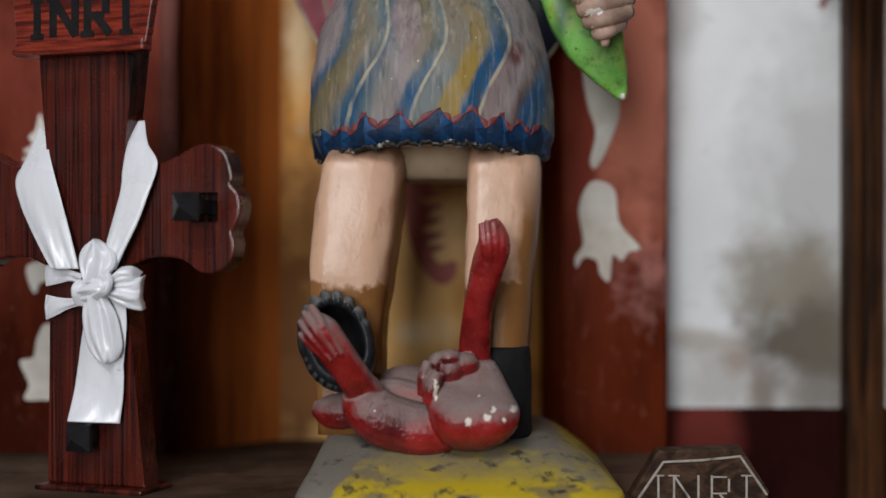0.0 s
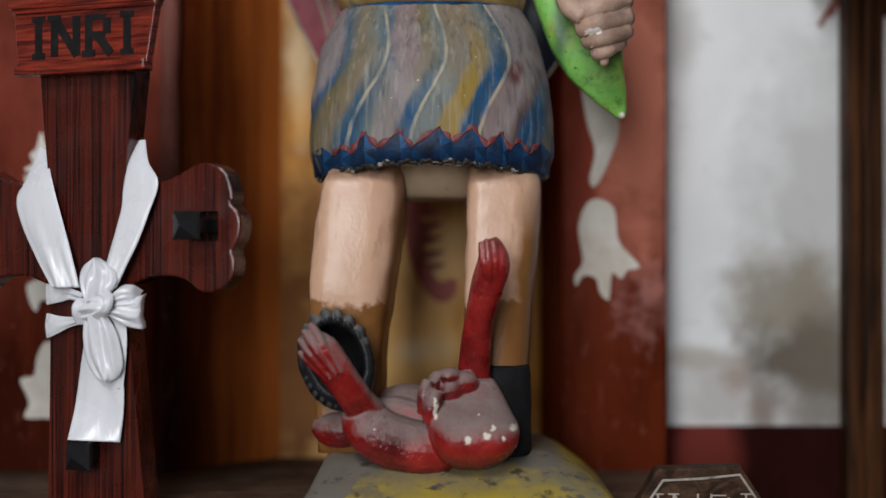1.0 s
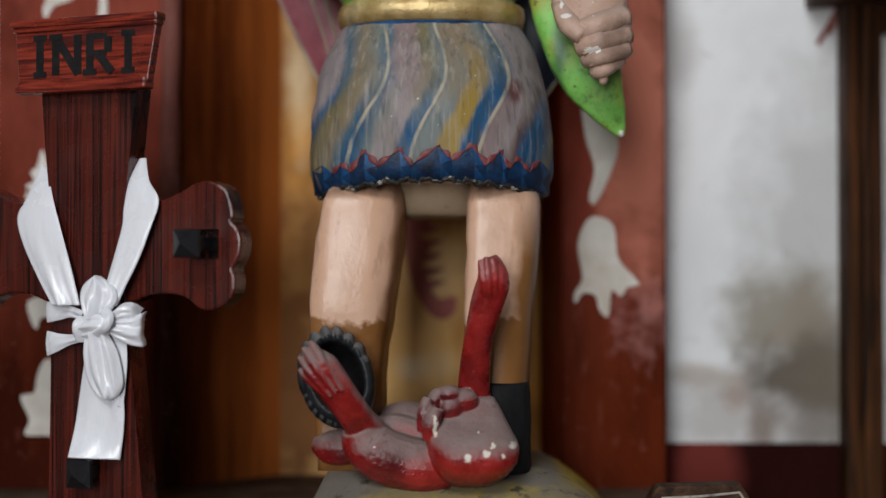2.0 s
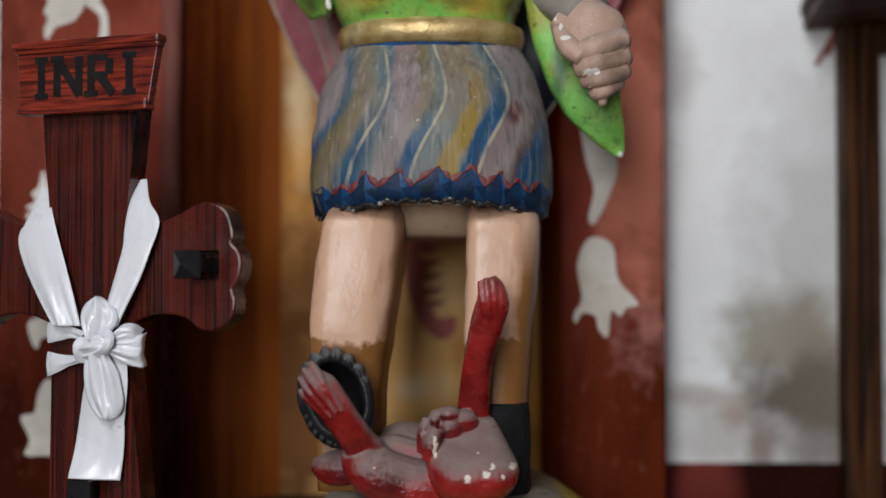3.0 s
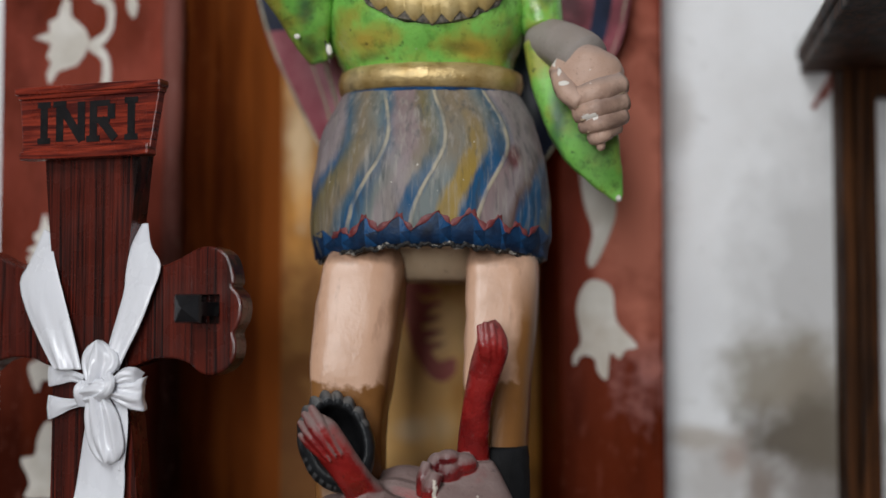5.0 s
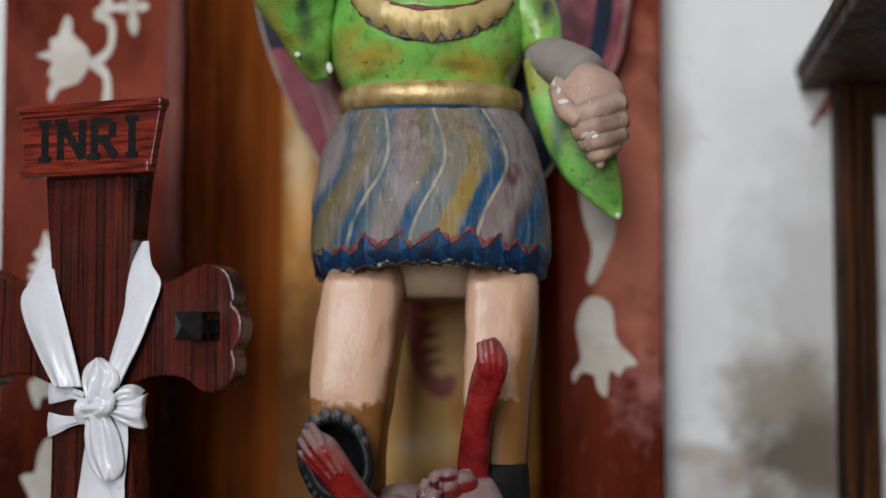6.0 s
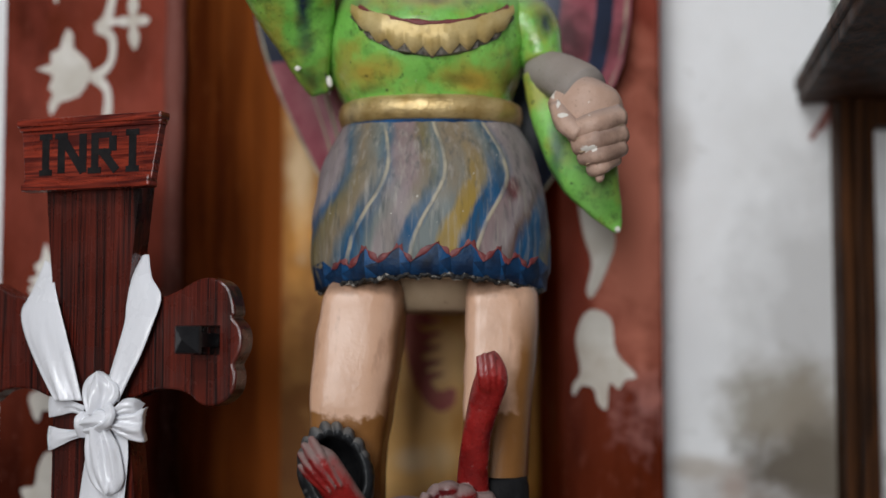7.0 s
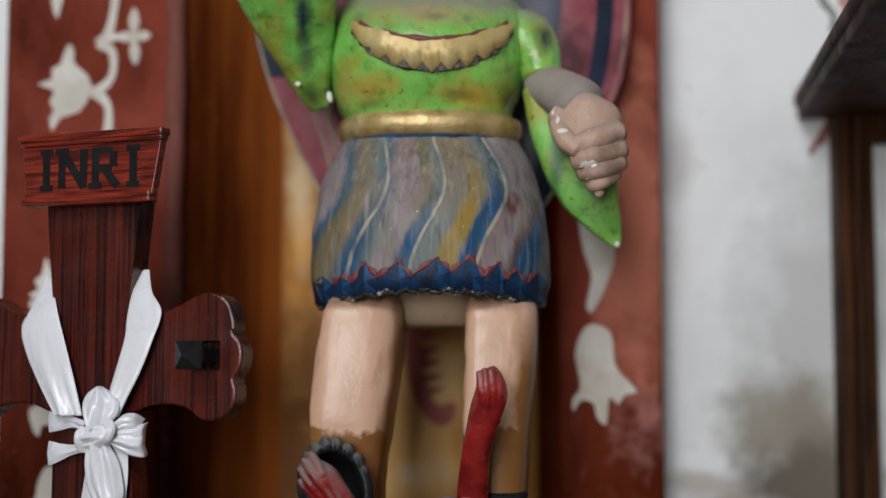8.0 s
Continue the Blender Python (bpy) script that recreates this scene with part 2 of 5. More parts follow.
# painted wood of the statues
def green_paint(name, spots, dust, rough=0.28):
    """Green over older coats: ochre patches and dark smears where it has rubbed, fine soot in the grain."""
    m = Mat(name, rough, 0.5)
    c = m.mix(m.ramp(m.noise(28, detail=6), [(0.3, 0.0), (0.7, 1.0)]), (0.13, 0.39, 0.06), (0.25, 0.58, 0.11))
    c = m.mix(m.math("MULTIPLY", m.ramp(m.noise(26, detail=5, shift=(3, 1, 7)), [(0.48, 0.0), (0.66, 1.0)]), 0.75), c, (0.36, 0.29, 0.045))
    for x, z, rx, rz, tone, amount in spots:
        c = m.mix(m.math("MULTIPLY", m.spot(x, z, rx, rz, 0.85, 0.3, 55), amount), c, tone)
    c = m.mix(m.math("MULTIPLY", m.ramp(m.noise(55, detail=7, rough=0.7, shift=(2, 8, 1)), [(0.55, 0.0), (0.68, 1.0)]), 0.6), c, (0.03, 0.055, 0.015))
    c = m.mix(m.ramp(m.noise(240, detail=3, shift=(1, 5, 2)), [(0.66, 0.0), (0.72, 0.8)]), c, (0.02, 0.03, 0.012))
    c = m.mix(m.math("MULTIPLY", m.ramp(m.noise(120, (1, 1, 0.6), 7, 0.7, shift=(6, 3, 4)), [(0.52, 0.0), (0.66, 1.0)]), 0.4), c, (0.06, 0.13, 0.02))
    k = m.math("MULTIPLY", m.ramp(m.up(), [(0.28, 0.0), (0.68, 1.0)]), m.ramp(m.noise(40, shift=(9, 2, 2)), [(0.3, 0.4), (0.6, 1.0)]))
    c = m.mix(k, c, dust)
    c = m.mix(m.ramp(m.noise(75, detail=6, shift=(4, 4, 1)), [(0.74, 0.0), (0.75, 1.0)]), c, (0.62, 0.6, 0.5))
    m.colour(c)
    m.set("Roughness", m.math("ADD", m.math("MULTIPLY", k, 0.45), m.ramp(m.noise(50), [(0.3, rough - 0.1), (0.7, rough + 0.14)])))
    m.bump(m.math("ADD", m.noise(45, detail=5), m.math("MULTIPLY", m.noise(240), 0.35)), 0.5, 0.0018)
    return m.m


GOLD_METAL = 0.45
OCHRE, SOOT, INDIGO = (0.46, 0.31, 0.05), (0.035, 0.04, 0.015), (0.012, 0.025, 0.05)
GREEN = green_paint("green_tunic_paint", [(-0.0092, 1.7041, 0.045, 0.014, OCHRE, 0.9), (-0.0578, 1.6447, 0.032, 0.016, OCHRE, 0.85),
                                          (0.0263, 1.6379, 0.035, 0.014, OCHRE, 0.85), (-0.0556, 1.6320, 0.016, 0.006, SOOT, 0.5),
                                          (0.0130, 1.6379, 0.018, 0.006, SOOT, 0.5), (-0.0056, 1.7002, 0.013, 0.005, SOOT, 0.6),
                                          (0.0556, 1.6376, 0.014, 0.014, SOOT, 0.7), (-0.1101, 1.6947, 0.010, 0.045, INDIGO, 1.0),
                                          (-0.1053, 1.6421, 0.012, 0.014, SOOT, 0.8), (0.0838, 1.6880, 0.011, 0.018, INDIGO, 0.95)], (0.25, 0.24, 0.19))
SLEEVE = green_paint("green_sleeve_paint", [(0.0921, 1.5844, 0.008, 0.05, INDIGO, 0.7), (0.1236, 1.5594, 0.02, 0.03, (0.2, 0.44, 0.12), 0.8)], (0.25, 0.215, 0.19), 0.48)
SKIN = paint("peach_flesh_paint", (0.60, 0.37, 0.26), (0.45, 0.24, 0.145), (0.66, 0.40, 0.27), 0.42, 14)
DUSTY = paint("dust_covered_sleeve", (0.27, 0.235, 0.21), (0.15, 0.14, 0.1), (0.33, 0.29, 0.265), 0.7, 45, None, (0.3, 0.25, 0.22))
FIST = paint("dusty_flesh_paint", (0.46, 0.3, 0.225), (0.17, 0.1, 0.075), (0.55, 0.38, 0.3), 0.48, 45, (0.75, 0.7, 0.64), (0.34, 0.265, 0.235), 0.35, 0.6, [(0.1137, 1.5783, 0.006, 0.0022), (0.0937, 1.6051, 0.004, 0.002), (0.0865, 1.6266, 0.003, 0.005), (0.0910, 1.6149, 0.0015, 0.004)])
GOLD = paint("old_gold_paint", (0.4, 0.26, 0.08), (0.07, 0.045, 0.02), (0.7, 0.54, 0.27), 0.38, 42, None, None, 0.7, 0.6)
GOLD.node_tree.nodes["Principled BSDF"].inputs["Metallic"].default_value = GOLD_METAL
BLUE = paint("deep_blue_paint", (0.006, 0.036, 0.10), (0.004, 0.006, 0.01), (0.012, 0.10, 0.27), 0.45, 60, None, None, 0.35, 0.5)
# darker copy of the blue, for facets turned from the light
BLUE_SHADED = paint("shaded_blue_paint", (0.005, 0.018, 0.05), (0.004, 0.005, 0.008), (0.008, 0.045, 0.12), 0.5, 70, None, None, 0.3, 0.5)
CRIMSON = paint("crimson_line_paint", (0.15, 0.024, 0.026), (0.03, 0.018, 0.026), (0.2, 0.055, 0.055), 0.5, 150)
LINE = paint("cream_line_paint", (0.36, 0.31, 0.21), (0.12, 0.11, 0.09), (0.46, 0.41, 0.3), 0.5, 70)
CHIP = paint("bare_white_ground", (0.72, 0.69, 0.63), (0.5, 0.46, 0.4), (0.8, 0.77, 0.72), 0.7, 90)
BOOT = paint("black_boot_paint", (0.008, 0.0085, 0.01), (0.004, 0.004, 0.004), (0.02, 0.022, 0.024), 0.34, 60, (0.4, 0.39, 0.37), (0.06, 0.06, 0.06), 0.22, 0.5)
SHOE = paint("dull_black_shoe_paint", (0.007, 0.007, 0.008), (0.003, 0.003, 0.003), (0.014, 0.014, 0.015), 0.6, 60, None, None, 0.1, 0.5)
WORN = paint("rubbed_grey_cuff_edge", (0.042, 0.043, 0.046), (0.006, 0.006, 0.007), (0.085, 0.086, 0.088), 0.4, 90, (0.45, 0.43, 0.4), (0.16, 0.15, 0.14), 0.3, 0.6)
UNDER = paint("bare_underside_wood", (0.34, 0.25, 0.16), (0.09, 0.06, 0.04), (0.42, 0.32, 0.22), 0.7, 25)
WING_PINK = paint("plum_wing_paint", (0.24, 0.05, 0.07), (0.06, 0.014, 0.018), (0.38, 0.13, 0.15), 0.45, 38)
NAVY = paint("navy_wing_paint", (0.01, 0.014, 0.03), (0.006, 0.007, 0.01), (0.02, 0.03, 0.065), 0.4, 30)
COLLAR = paint("pale_gold_collar_paint", (0.48, 0.34, 0.12), (0.17, 0.1, 0.04), (0.58, 0.45, 0.21), 0.4, 60)
COLLAR.node_tree.nodes["Principled BSDF"].inputs["Metallic"].default_value = 0.2
NOTCH = paint("dark_carved_notch", (0.014, 0.012, 0.009), (0.005, 0.004, 0.004), (0.16, 0.135, 0.1), 0.55, 210)
TUSK = paint("ivory_paint", (0.75, 0.68, 0.52), (0.5, 0.4, 0.3), (0.8, 0.75, 0.62), 0.45, 60)


def rim_paint():
    """Black dirt along the broken hem, with bare grey-white ground showing in flakes."""
    m = Mat("flaking_hem_paint", 0.55, 0.3)
    c = m.mix(m.noise(90, detail=5), (0.006, 0.006, 0.007), (0.03, 0.028, 0.026))
    c = m.mix(m.ramp(m.noise(75, (1, 1, 1.6), 6, 0.7, shift=(3, 1, 4)), [(0.55, 0.0), (0.6, 1.0)]), c, m.mix(m.noise(200), (0.24, 0.22, 0.19), (0.5, 0.47, 0.42)))
    m.colour(c)
    m.bump(m.noise(240, detail=5), 0.8, 0.002)
    return m.m


RIM = rim_paint()


def devil_paint():
    """Cracked red over a dark ground, with grey dust lying thick on every upper side."""
    m = Mat("red_figure_paint", 0.4, 0.5)
    c = m.mix(m.ramp(m.noise(35), [(0.35, 0.0), (0.7, 1.0)]), (0.16, 0.007, 0.007), (0.34, 0.02, 0.018))
    c = m.mix(m.ramp(m.noise(24, detail=6, shift=(3, 2, 1)), [(0.48, 0.0), (0.66, 0.85)]), c, (0.06, 0.006, 0.008))
    lean = m.math("MULTIPLY_ADD", m.up(), 0.5, 0.5)
    lean = m.math("ADD", lean, m.math("MULTIPLY", m.math("SUBTRACT", m.noise(48, detail=7, rough=0.65, shift=(8, 2, 2)), 0.5), 0.7))
    k = m.math("MULTIPLY", m.ramp(lean, [(0.47, 0.0), (0.64, 0.6), (0.82, 1.0)]), m.ramp(m.math("SUBTRACT", m.axis(2), 1.0), [(0.35, 1.0), (0.39, 0.3)]))
    c = m.mix(k, c, m.mix(m.noise(90, detail=5), (0.17, 0.1, 0.092), (0.27, 0.205, 0.19)))
    for x, z, rx, rz in ((0.0180, 1.2751, 0.003, 0.0036), (0.0319, 1.2784, 0.0038, 0.0026), (0.0369, 1.2833, 0.0024, 0.003), (-0.0054, 1.2971, 0.0022, 0.0085),
                         (0.0517, 1.2830, 0.0036, 0.003), (0.0442, 1.2763, 0.0016, 0.0022), (0.0262, 1.2925, 0.001, 0.001), (-0.0500, 1.2815, 0.0012, 0.001)):
        c = m.mix(m.spot(x, z, rx * 0.85, rz * 0.85, 0.15, 0.7, 420), c, (0.66, 0.6, 0.52))
    c = m.mix(m.math("MULTIPLY", m.ramp(m.noise(160, shift=(1, 8, 2)), [(0.64, 0.0), (0.7, 1.0)]), 0.45), c, (0.03, 0.012, 0.012))
    c = m.mix(m.math("MULTIPLY", m.ramp(m.noise(420, detail=2, shift=(7, 8, 2)), [(0.72, 0.0), (0.76, 1.0)]), 0.5), c, (0.3, 0.23, 0.21))
    m.colour(c)
    m.set("Roughness", m.math("ADD", m.math("MULTIPLY", k, 0.45), m.ramp(m.noise(70), [(0.3, 0.18), (0.7, 0.36)])))
    m.bump(m.math("ADD", m.noise(75, detail=6), m.math("MULTIPLY", m.noise(300), 0.4)), 0.6, 0.002)
    return m.m


RED_FIGURE = devil_paint()


def skirt_paint():
    """Swept stripes of grey-lilac, tan, blue and ochre that run down between faded cream lines."""
    m = Mat("striped_skirt_paint", 0.5, 0.35)
    v = m.math("MULTIPLY", m.math("SUBTRACT", m.axis(2), 1.471), 1 / 0.141)
    half = m.ramp(v, [(0.0, 0.091), (0.13, 0.098), (0.31, 0.098), (0.48, 0.0962), (0.65, 0.0915), (0.81, 0.0841), (1.0, 0.0715)])
    bow = m.ramp(v, [(0.0, 0.30), (0.1, 0.305), (0.28, 0.36), (0.45, 0.49), (0.6, 0.635), (0.75, 0.635), (0.88, 0.56), (1.0, 0.5)], "B_SPLINE")
    side = m.math("DIVIDE", m.math("SUBTRACT", m.axis(0), -0.0088), half)
    line_s = m.math("SUBTRACT", side, m.math("SUBTRACT", bow, 0.5))
    blur = m.math("MULTIPLY", m.math("SUBTRACT", m.noise(26, (1, 1, 0.35), 6), 0.5), 0.16)
    blur = m.math("ADD", blur, m.math("MULTIPLY", m.math("SUBTRACT", m.noise(120, (1, 1, 0.12), 4), 0.5), 0.12))
    u = m.math("ADD", m.math("MULTIPLY", m.math("ADD", line_s, blur), 0.4), 0.5, clamp=True)
    grey, lilac, mauve, tan = (0.135, 0.16, 0.155), (0.24, 0.2, 0.205), (0.21, 0.145, 0.145), (0.2, 0.155, 0.1)
    blue, slate, olive, ochre = (0.007, 0.07, 0.165), (0.05, 0.1, 0.145), (0.15, 0.12, 0.045), (0.28, 0.185, 0.035)
    top = m.ramp(u, [(0.0, lilac), (0.12, lilac), (0.16, slate), (0.21, tan), (0.27, grey), (0.305, slate), (0.34, mauve), (0.40, mauve), (0.44, olive), (0.485, grey),
                     (0.52, tan), (0.61, tan), (0.67, grey), (0.70, slate), (0.735, lilac), (0.84, lilac), (0.90, grey), (0.95, slate), (1.0, lilac)])
    low = m.ramp(u, [(0.0, blue), (0.085, lilac), (0.12, lilac), (0.145, blue), (0.175, olive), (0.25, tan), (0.28, slate), (0.305, blue), (0.34, slate), (0.365, grey),
                     (0.395, lilac), (0.445, lilac), (0.46, blue), (0.495, blue), (0.515, grey), (0.57, grey), (0.59, ochre), (0.64, ochre), (0.66, blue), (0.705, blue),
                     (0.73, mauve), (0.80, lilac), (0.825, (0.09, 0.05, 0.04)), (0.85, blue), (0.90, blue), (0.935, olive), (0.96, blue), (1.0, lilac)])
    c = m.mix(m.ramp(m.math("ADD", v, m.math("MULTIPLY", m.math("SUBTRACT", m.noise(30, (1, 1, 0.4), 5, shift=(2, 7, 3)), 0.5), 0.9)), [(0.42, 0.0), (0.78, 1.0)]), low, top)
    c = m.mix(m.math("MULTIPLY", m.spot(0.0555, 1.5500, 0.0085, 0.012, 0.7, 0.35, 60), 0.85), c, (0.11, 0.02, 0.024))
    # thin dry strokes, worn patches and flecks
    c = m.mix(m.ramp(m.noise(34, (1, 1, 0.3), 6), [(0.5, 0.0), (0.72, 0.5)]), c, (0.18, 0.16, 0.13))
    c = m.mix(m.math("MULTIPLY", m.ramp(m.noise(42, (1, 1, 0.4), 6, shift=(1, 2, 9)), [(0.58, 0.0), (0.72, 1.0)]), 0.5), c, (0.05, 0.045, 0.04))
    c = m.mix(m.math("MULTIPLY", m.ramp(m.noise(230, (1, 1, 0.12)), [(0.52, 0.0), (0.68, 1.0)]), 0.38), c, (0.36, 0.33, 0.29))
    c = m.mix(m.math("MULTIPLY", m.ramp(m.noise(210, (1, 1, 0.14), shift=(3, 3, 8)), [(0.53, 0.0), (0.68, 1.0)]), 0.5), c, (0.035, 0.045, 0.05))
    wob = m.math("ADD", line_s, m.math("MULTIPLY", m.math("SUBTRACT", m.noise(30, (0.3, 0.3, 1), 3, shift=(4, 4, 4)), 0.5), 0.05))
    mark = None
    for at_s in (-0.5, 0.0, 0.53):
        k = m.ramp(m.math("ABSOLUTE", m.math("SUBTRACT", wob, at_s)), [(0.009, 1.0), (0.024, 0.0)])
        mark = k if mark is None else m.math("MAXIMUM", mark, k)
    worn = m.ramp(m.noise(48, (1, 1, 0.6), 5, shift=(6, 1, 3)), [(0.36, 0.15), (0.52, 1.0)])
    c = m.mix(m.math("MULTIPLY", m.math("MULTIPLY", mark, worn), 0.85), c, (0.4, 0.35, 0.25))
    c = m.mix(m.ramp(m.noise(170, detail=4, shift=(5, 5, 2)), [(0.705, 0.0), (0.735, 0.9)]), c, (0.5, 0.47, 0.41))
    # the painted border darkens the foot of the flutes
    foot = m.math("ADD", m.math("MULTIPLY", m.math("SUBTRACT", 1.489, m.axis(2)), 70.0), m.math("MULTIPLY", m.math("SUBTRACT", m.noise(55, detail=6), 0.5), 1.6))
    c = m.mix(m.ramp(foot, [(0.1, 0.0), (0.8, 0.9)]), c, m.mix(m.noise(80), (0.007, 0.012, 0.025), (0.012, 0.05, 0.11)))
    m.colour(c)
    m.set("Roughness", m.ramp(m.noise(40, detail=5), [(0.3, 0.4), (0.7, 0.66)]))
    m.bump(m.math("ADD", m.math("ADD", m.noise(60, (1, 1, 0.2)), m.math("MULTIPLY", mark, 0.5)), m.math("MULTIPLY", m.noise(260, (1, 1, 0.4)), 0.4)), 0.5, 0.0016)
    return m.m


SKIRT = skirt_paint()


def leg_paint():
    """Peach flesh above, brown boot leg with an uneven edge below."""
    m = Mat("leg_paint", 0.33, 0.5)
    c = m.mix(m.ramp(m.noise(16), [(0.35, 0.0), (0.7, 1.0)]), (0.56, 0.33, 0.215), (0.67, 0.43, 0.305))
    edge = m.math("ADD", 1.3723, m.math("MULTIPLY", m.math("SUBTRACT", m.noise(38), 0.5), 0.035))
    k = m.ramp(m.math("ADD", m.math("MULTIPLY", m.math("SUBTRACT", edge, m.axis(2)), 160.0), 0.5), [(0.2, 0.0), (0.8, 1.0)])
    # on the second leg the brown runs up along the outer side
    e2 = m.math("ADD", m.math("MULTIPLY", m.math("SUBTRACT", m.axis(0), 0.052), 60.0), m.math("MULTIPLY", m.math("SUBTRACT", m.noise(30), 0.5), 1.2))
    e2 = m.math("MULTIPLY", m.ramp(e2, [(0.1, 0.0), (0.6, 1.0)]), m.ramp(m.math("MULTIPLY", m.math("SUBTRACT", 1.465, m.axis(2)), 20.0), [(0.0, 0.0), (0.9, 1.0)]))
    k = m.math("MAXIMUM", k, e2)
    # the first leg's inner side is browned: dirt, and its shade painted in
    e3 = m.math("ADD", m.math("MULTIPLY", m.math("ADD", m.axis(0), m.math("MULTIPLY_ADD", m.math("SUBTRACT", 1.46, m.axis(2)), 0.14, 0.0375)), 110.0), m.math("MULTIPLY", m.math("SUBTRACT", m.noise(34), 0.5), 1.4))
    e3 = m.math("MULTIPLY", m.ramp(e3, [(0.0, 0.0), (0.7, 0.8)]), m.math("LESS_THAN", m.axis(0), 0.0))
    k = m.math("MAXIMUM", k, e3)
    c = m.mix(k, c, m.mix(m.noise(40), (0.18, 0.073, 0.019), (0.29, 0.128, 0.038)))
    c = m.mix(m.math("MULTIPLY", m.ramp(m.noise(26, shift=(3, 3, 3)), [(0.55, 0.0), (0.75, 1.0)]), 0.35), c, (0.36, 0.2, 0.12))
    # uneven band under the hem: dirt, and the skirt's shade painted in
    hem_grime_shade = m.math("ADD", m.math("MULTIPLY", m.math("SUBTRACT", m.axis(2), 1.462), 60.0), m.math("MULTIPLY", m.math("SUBTRACT", m.noise(60, (1, 1, 0.4), 6), 0.5), 2.0))
    c = m.mix(m.ramp(hem_grime_shade, [(0.25, 0.0), (1.0, 0.8)]), c, (0.17, 0.1, 0.065))
    c = m.mix(m.math("MULTIPLY", m.ramp(m.noise(90, (1, 1, 0.3), 5, shift=(6, 6, 2)), [(0.6, 0.0), (0.7, 1.0)]), 0.4), c, (0.3, 0.16, 0.1))
    m.colour(c)
    m.bump(m.math("ADD", m.noise(34, (1, 1, 0.5)), m.math("MULTIPLY", m.noise(220), 0.2)), 0.4, 0.003)
    return m.m


LEG = leg_paint()


def pedestal_paint():
    m = Mat("yellow_pedestal_paint", 0.55, 0.4)
    c = m.mix(m.noise(25), (0.36, 0.25, 0.005), (0.5, 0.37, 0.012))
    wear = m.ramp(m.noise(26, (1, 1, 2.2), 6, 0.65), [(0.5, 0.0), (0.58, 0.85)])
    c = m.mix(wear, c, (0.17, 0.13, 0.055))
    c = m.mix(m.ramp(m.noise(70, (0.6, 1, 2), 5, shift=(2, 4, 4)), [(0.61, 0.0), (0.66, 1.0)]), c, (0.035, 0.03, 0.025))
    c = m.mix(m.ramp(m.noise(120, shift=(7, 1, 1)), [(0.72, 0.0), (0.75, 1.0)]), c, (0.55, 0.52, 0.46))
    top = m.ramp(m.up(), [(0.8, 0.0), (0.95, 1.0)])
    # the grey flank has an uneven slanting border
    edge = m.math("ADD", m.math("MULTIPLY", m.math("SUBTRACT", m.axis(2), 1.22), 0.85), -0.0819)
    edge = m.math("ADD", edge, m.math("MULTIPLY", m.math("SUBTRACT", m.noise(60, detail=5), 0.5), 0.022))
    side = m.ramp(m.math("MULTIPLY", m.math("SUBTRACT", edge, m.axis(0)), 200.0), [(0.0, 0.0), (0.6, 1.0)])
    top = m.math("MULTIPLY", top, m.ramp(m.noise(50, detail=5, shift=(3, 3, 3)), [(0.3, 0.5), (0.5, 1.0)]))
    c = m.mix(m.math("MAXIMUM", top, side), c, m.mix(m.noise(30), (0.12, 0.105, 0.085), (0.2, 0.18, 0.15)))
    c = m.mix(m.ramp(m.noise(60, detail=6, rough=0.7, shift=(1, 7, 3)), [(0.58, 0.0), (0.64, 0.85)]), c, (0.04, 0.034, 0.026))
    m.colour(c)
    m.bump(m.math("ADD", m.noise(45), m.math("MULTIPLY", m.noise(180), 0.4)), 0.4, 0.002)
    return m.m


PEDESTAL = pedestal_paint()


# ---------------------------------------------------------------- mesh helpers
from mathutils import geometry


def mesh_of(name, bm, mats, smooth=True):
    me = bpy.data.meshes.new(name)
    bmesh.ops.recalc_face_normals(bm, faces=bm.faces)
    bm.to_mesh(me)
    bm.free()
    for m in (mats if isinstance(mats, (list, tuple)) else [mats]):
        me.materials.append(m)
    if smooth:
        me.shade_smooth()
    return me


def thing(name, label, category, matrix=None, bm=None, mats=None, group="", kind="", smooth=True):
    ob = new(name, mesh_of(name, bm, mats, smooth) if bm else None)
    if matrix is not None:
        ob.matrix_world = matrix
    return tagged(ob, label, category, group, kind)


def part(name, bm, material, parent, label="", smooth=False):
    ob = new(name, mesh_of(name, bm, material, smooth))
    ob.parent = parent
    return tagged(ob, label)


def box(bm, lo, hi, bevel=0.0, mat=0, m=None):
    r = bmesh.ops.create_cube(bm, size=1.0)
    vs = r["verts"]
    for v in vs:
        v.co = Vector([lo[i] + (v.co[i] + 0.5) * (hi[i] - lo[i]) for i in range(3)])
    if m is not None:
        bmesh.ops.transform(bm, matrix=m, verts=vs)
    fs = {f for v in vs for f in v.link_faces}
    for f in fs:
        f.material_index = mat
    if bevel:
        es = list({e for v in vs for e in v.link_edges})
        r = bmesh.ops.bevel(bm, geom=es, offset=bevel, segments=2, affect="EDGES", profile=0.6)
        for f in r["faces"]:
            f.material_index = mat
    return bm


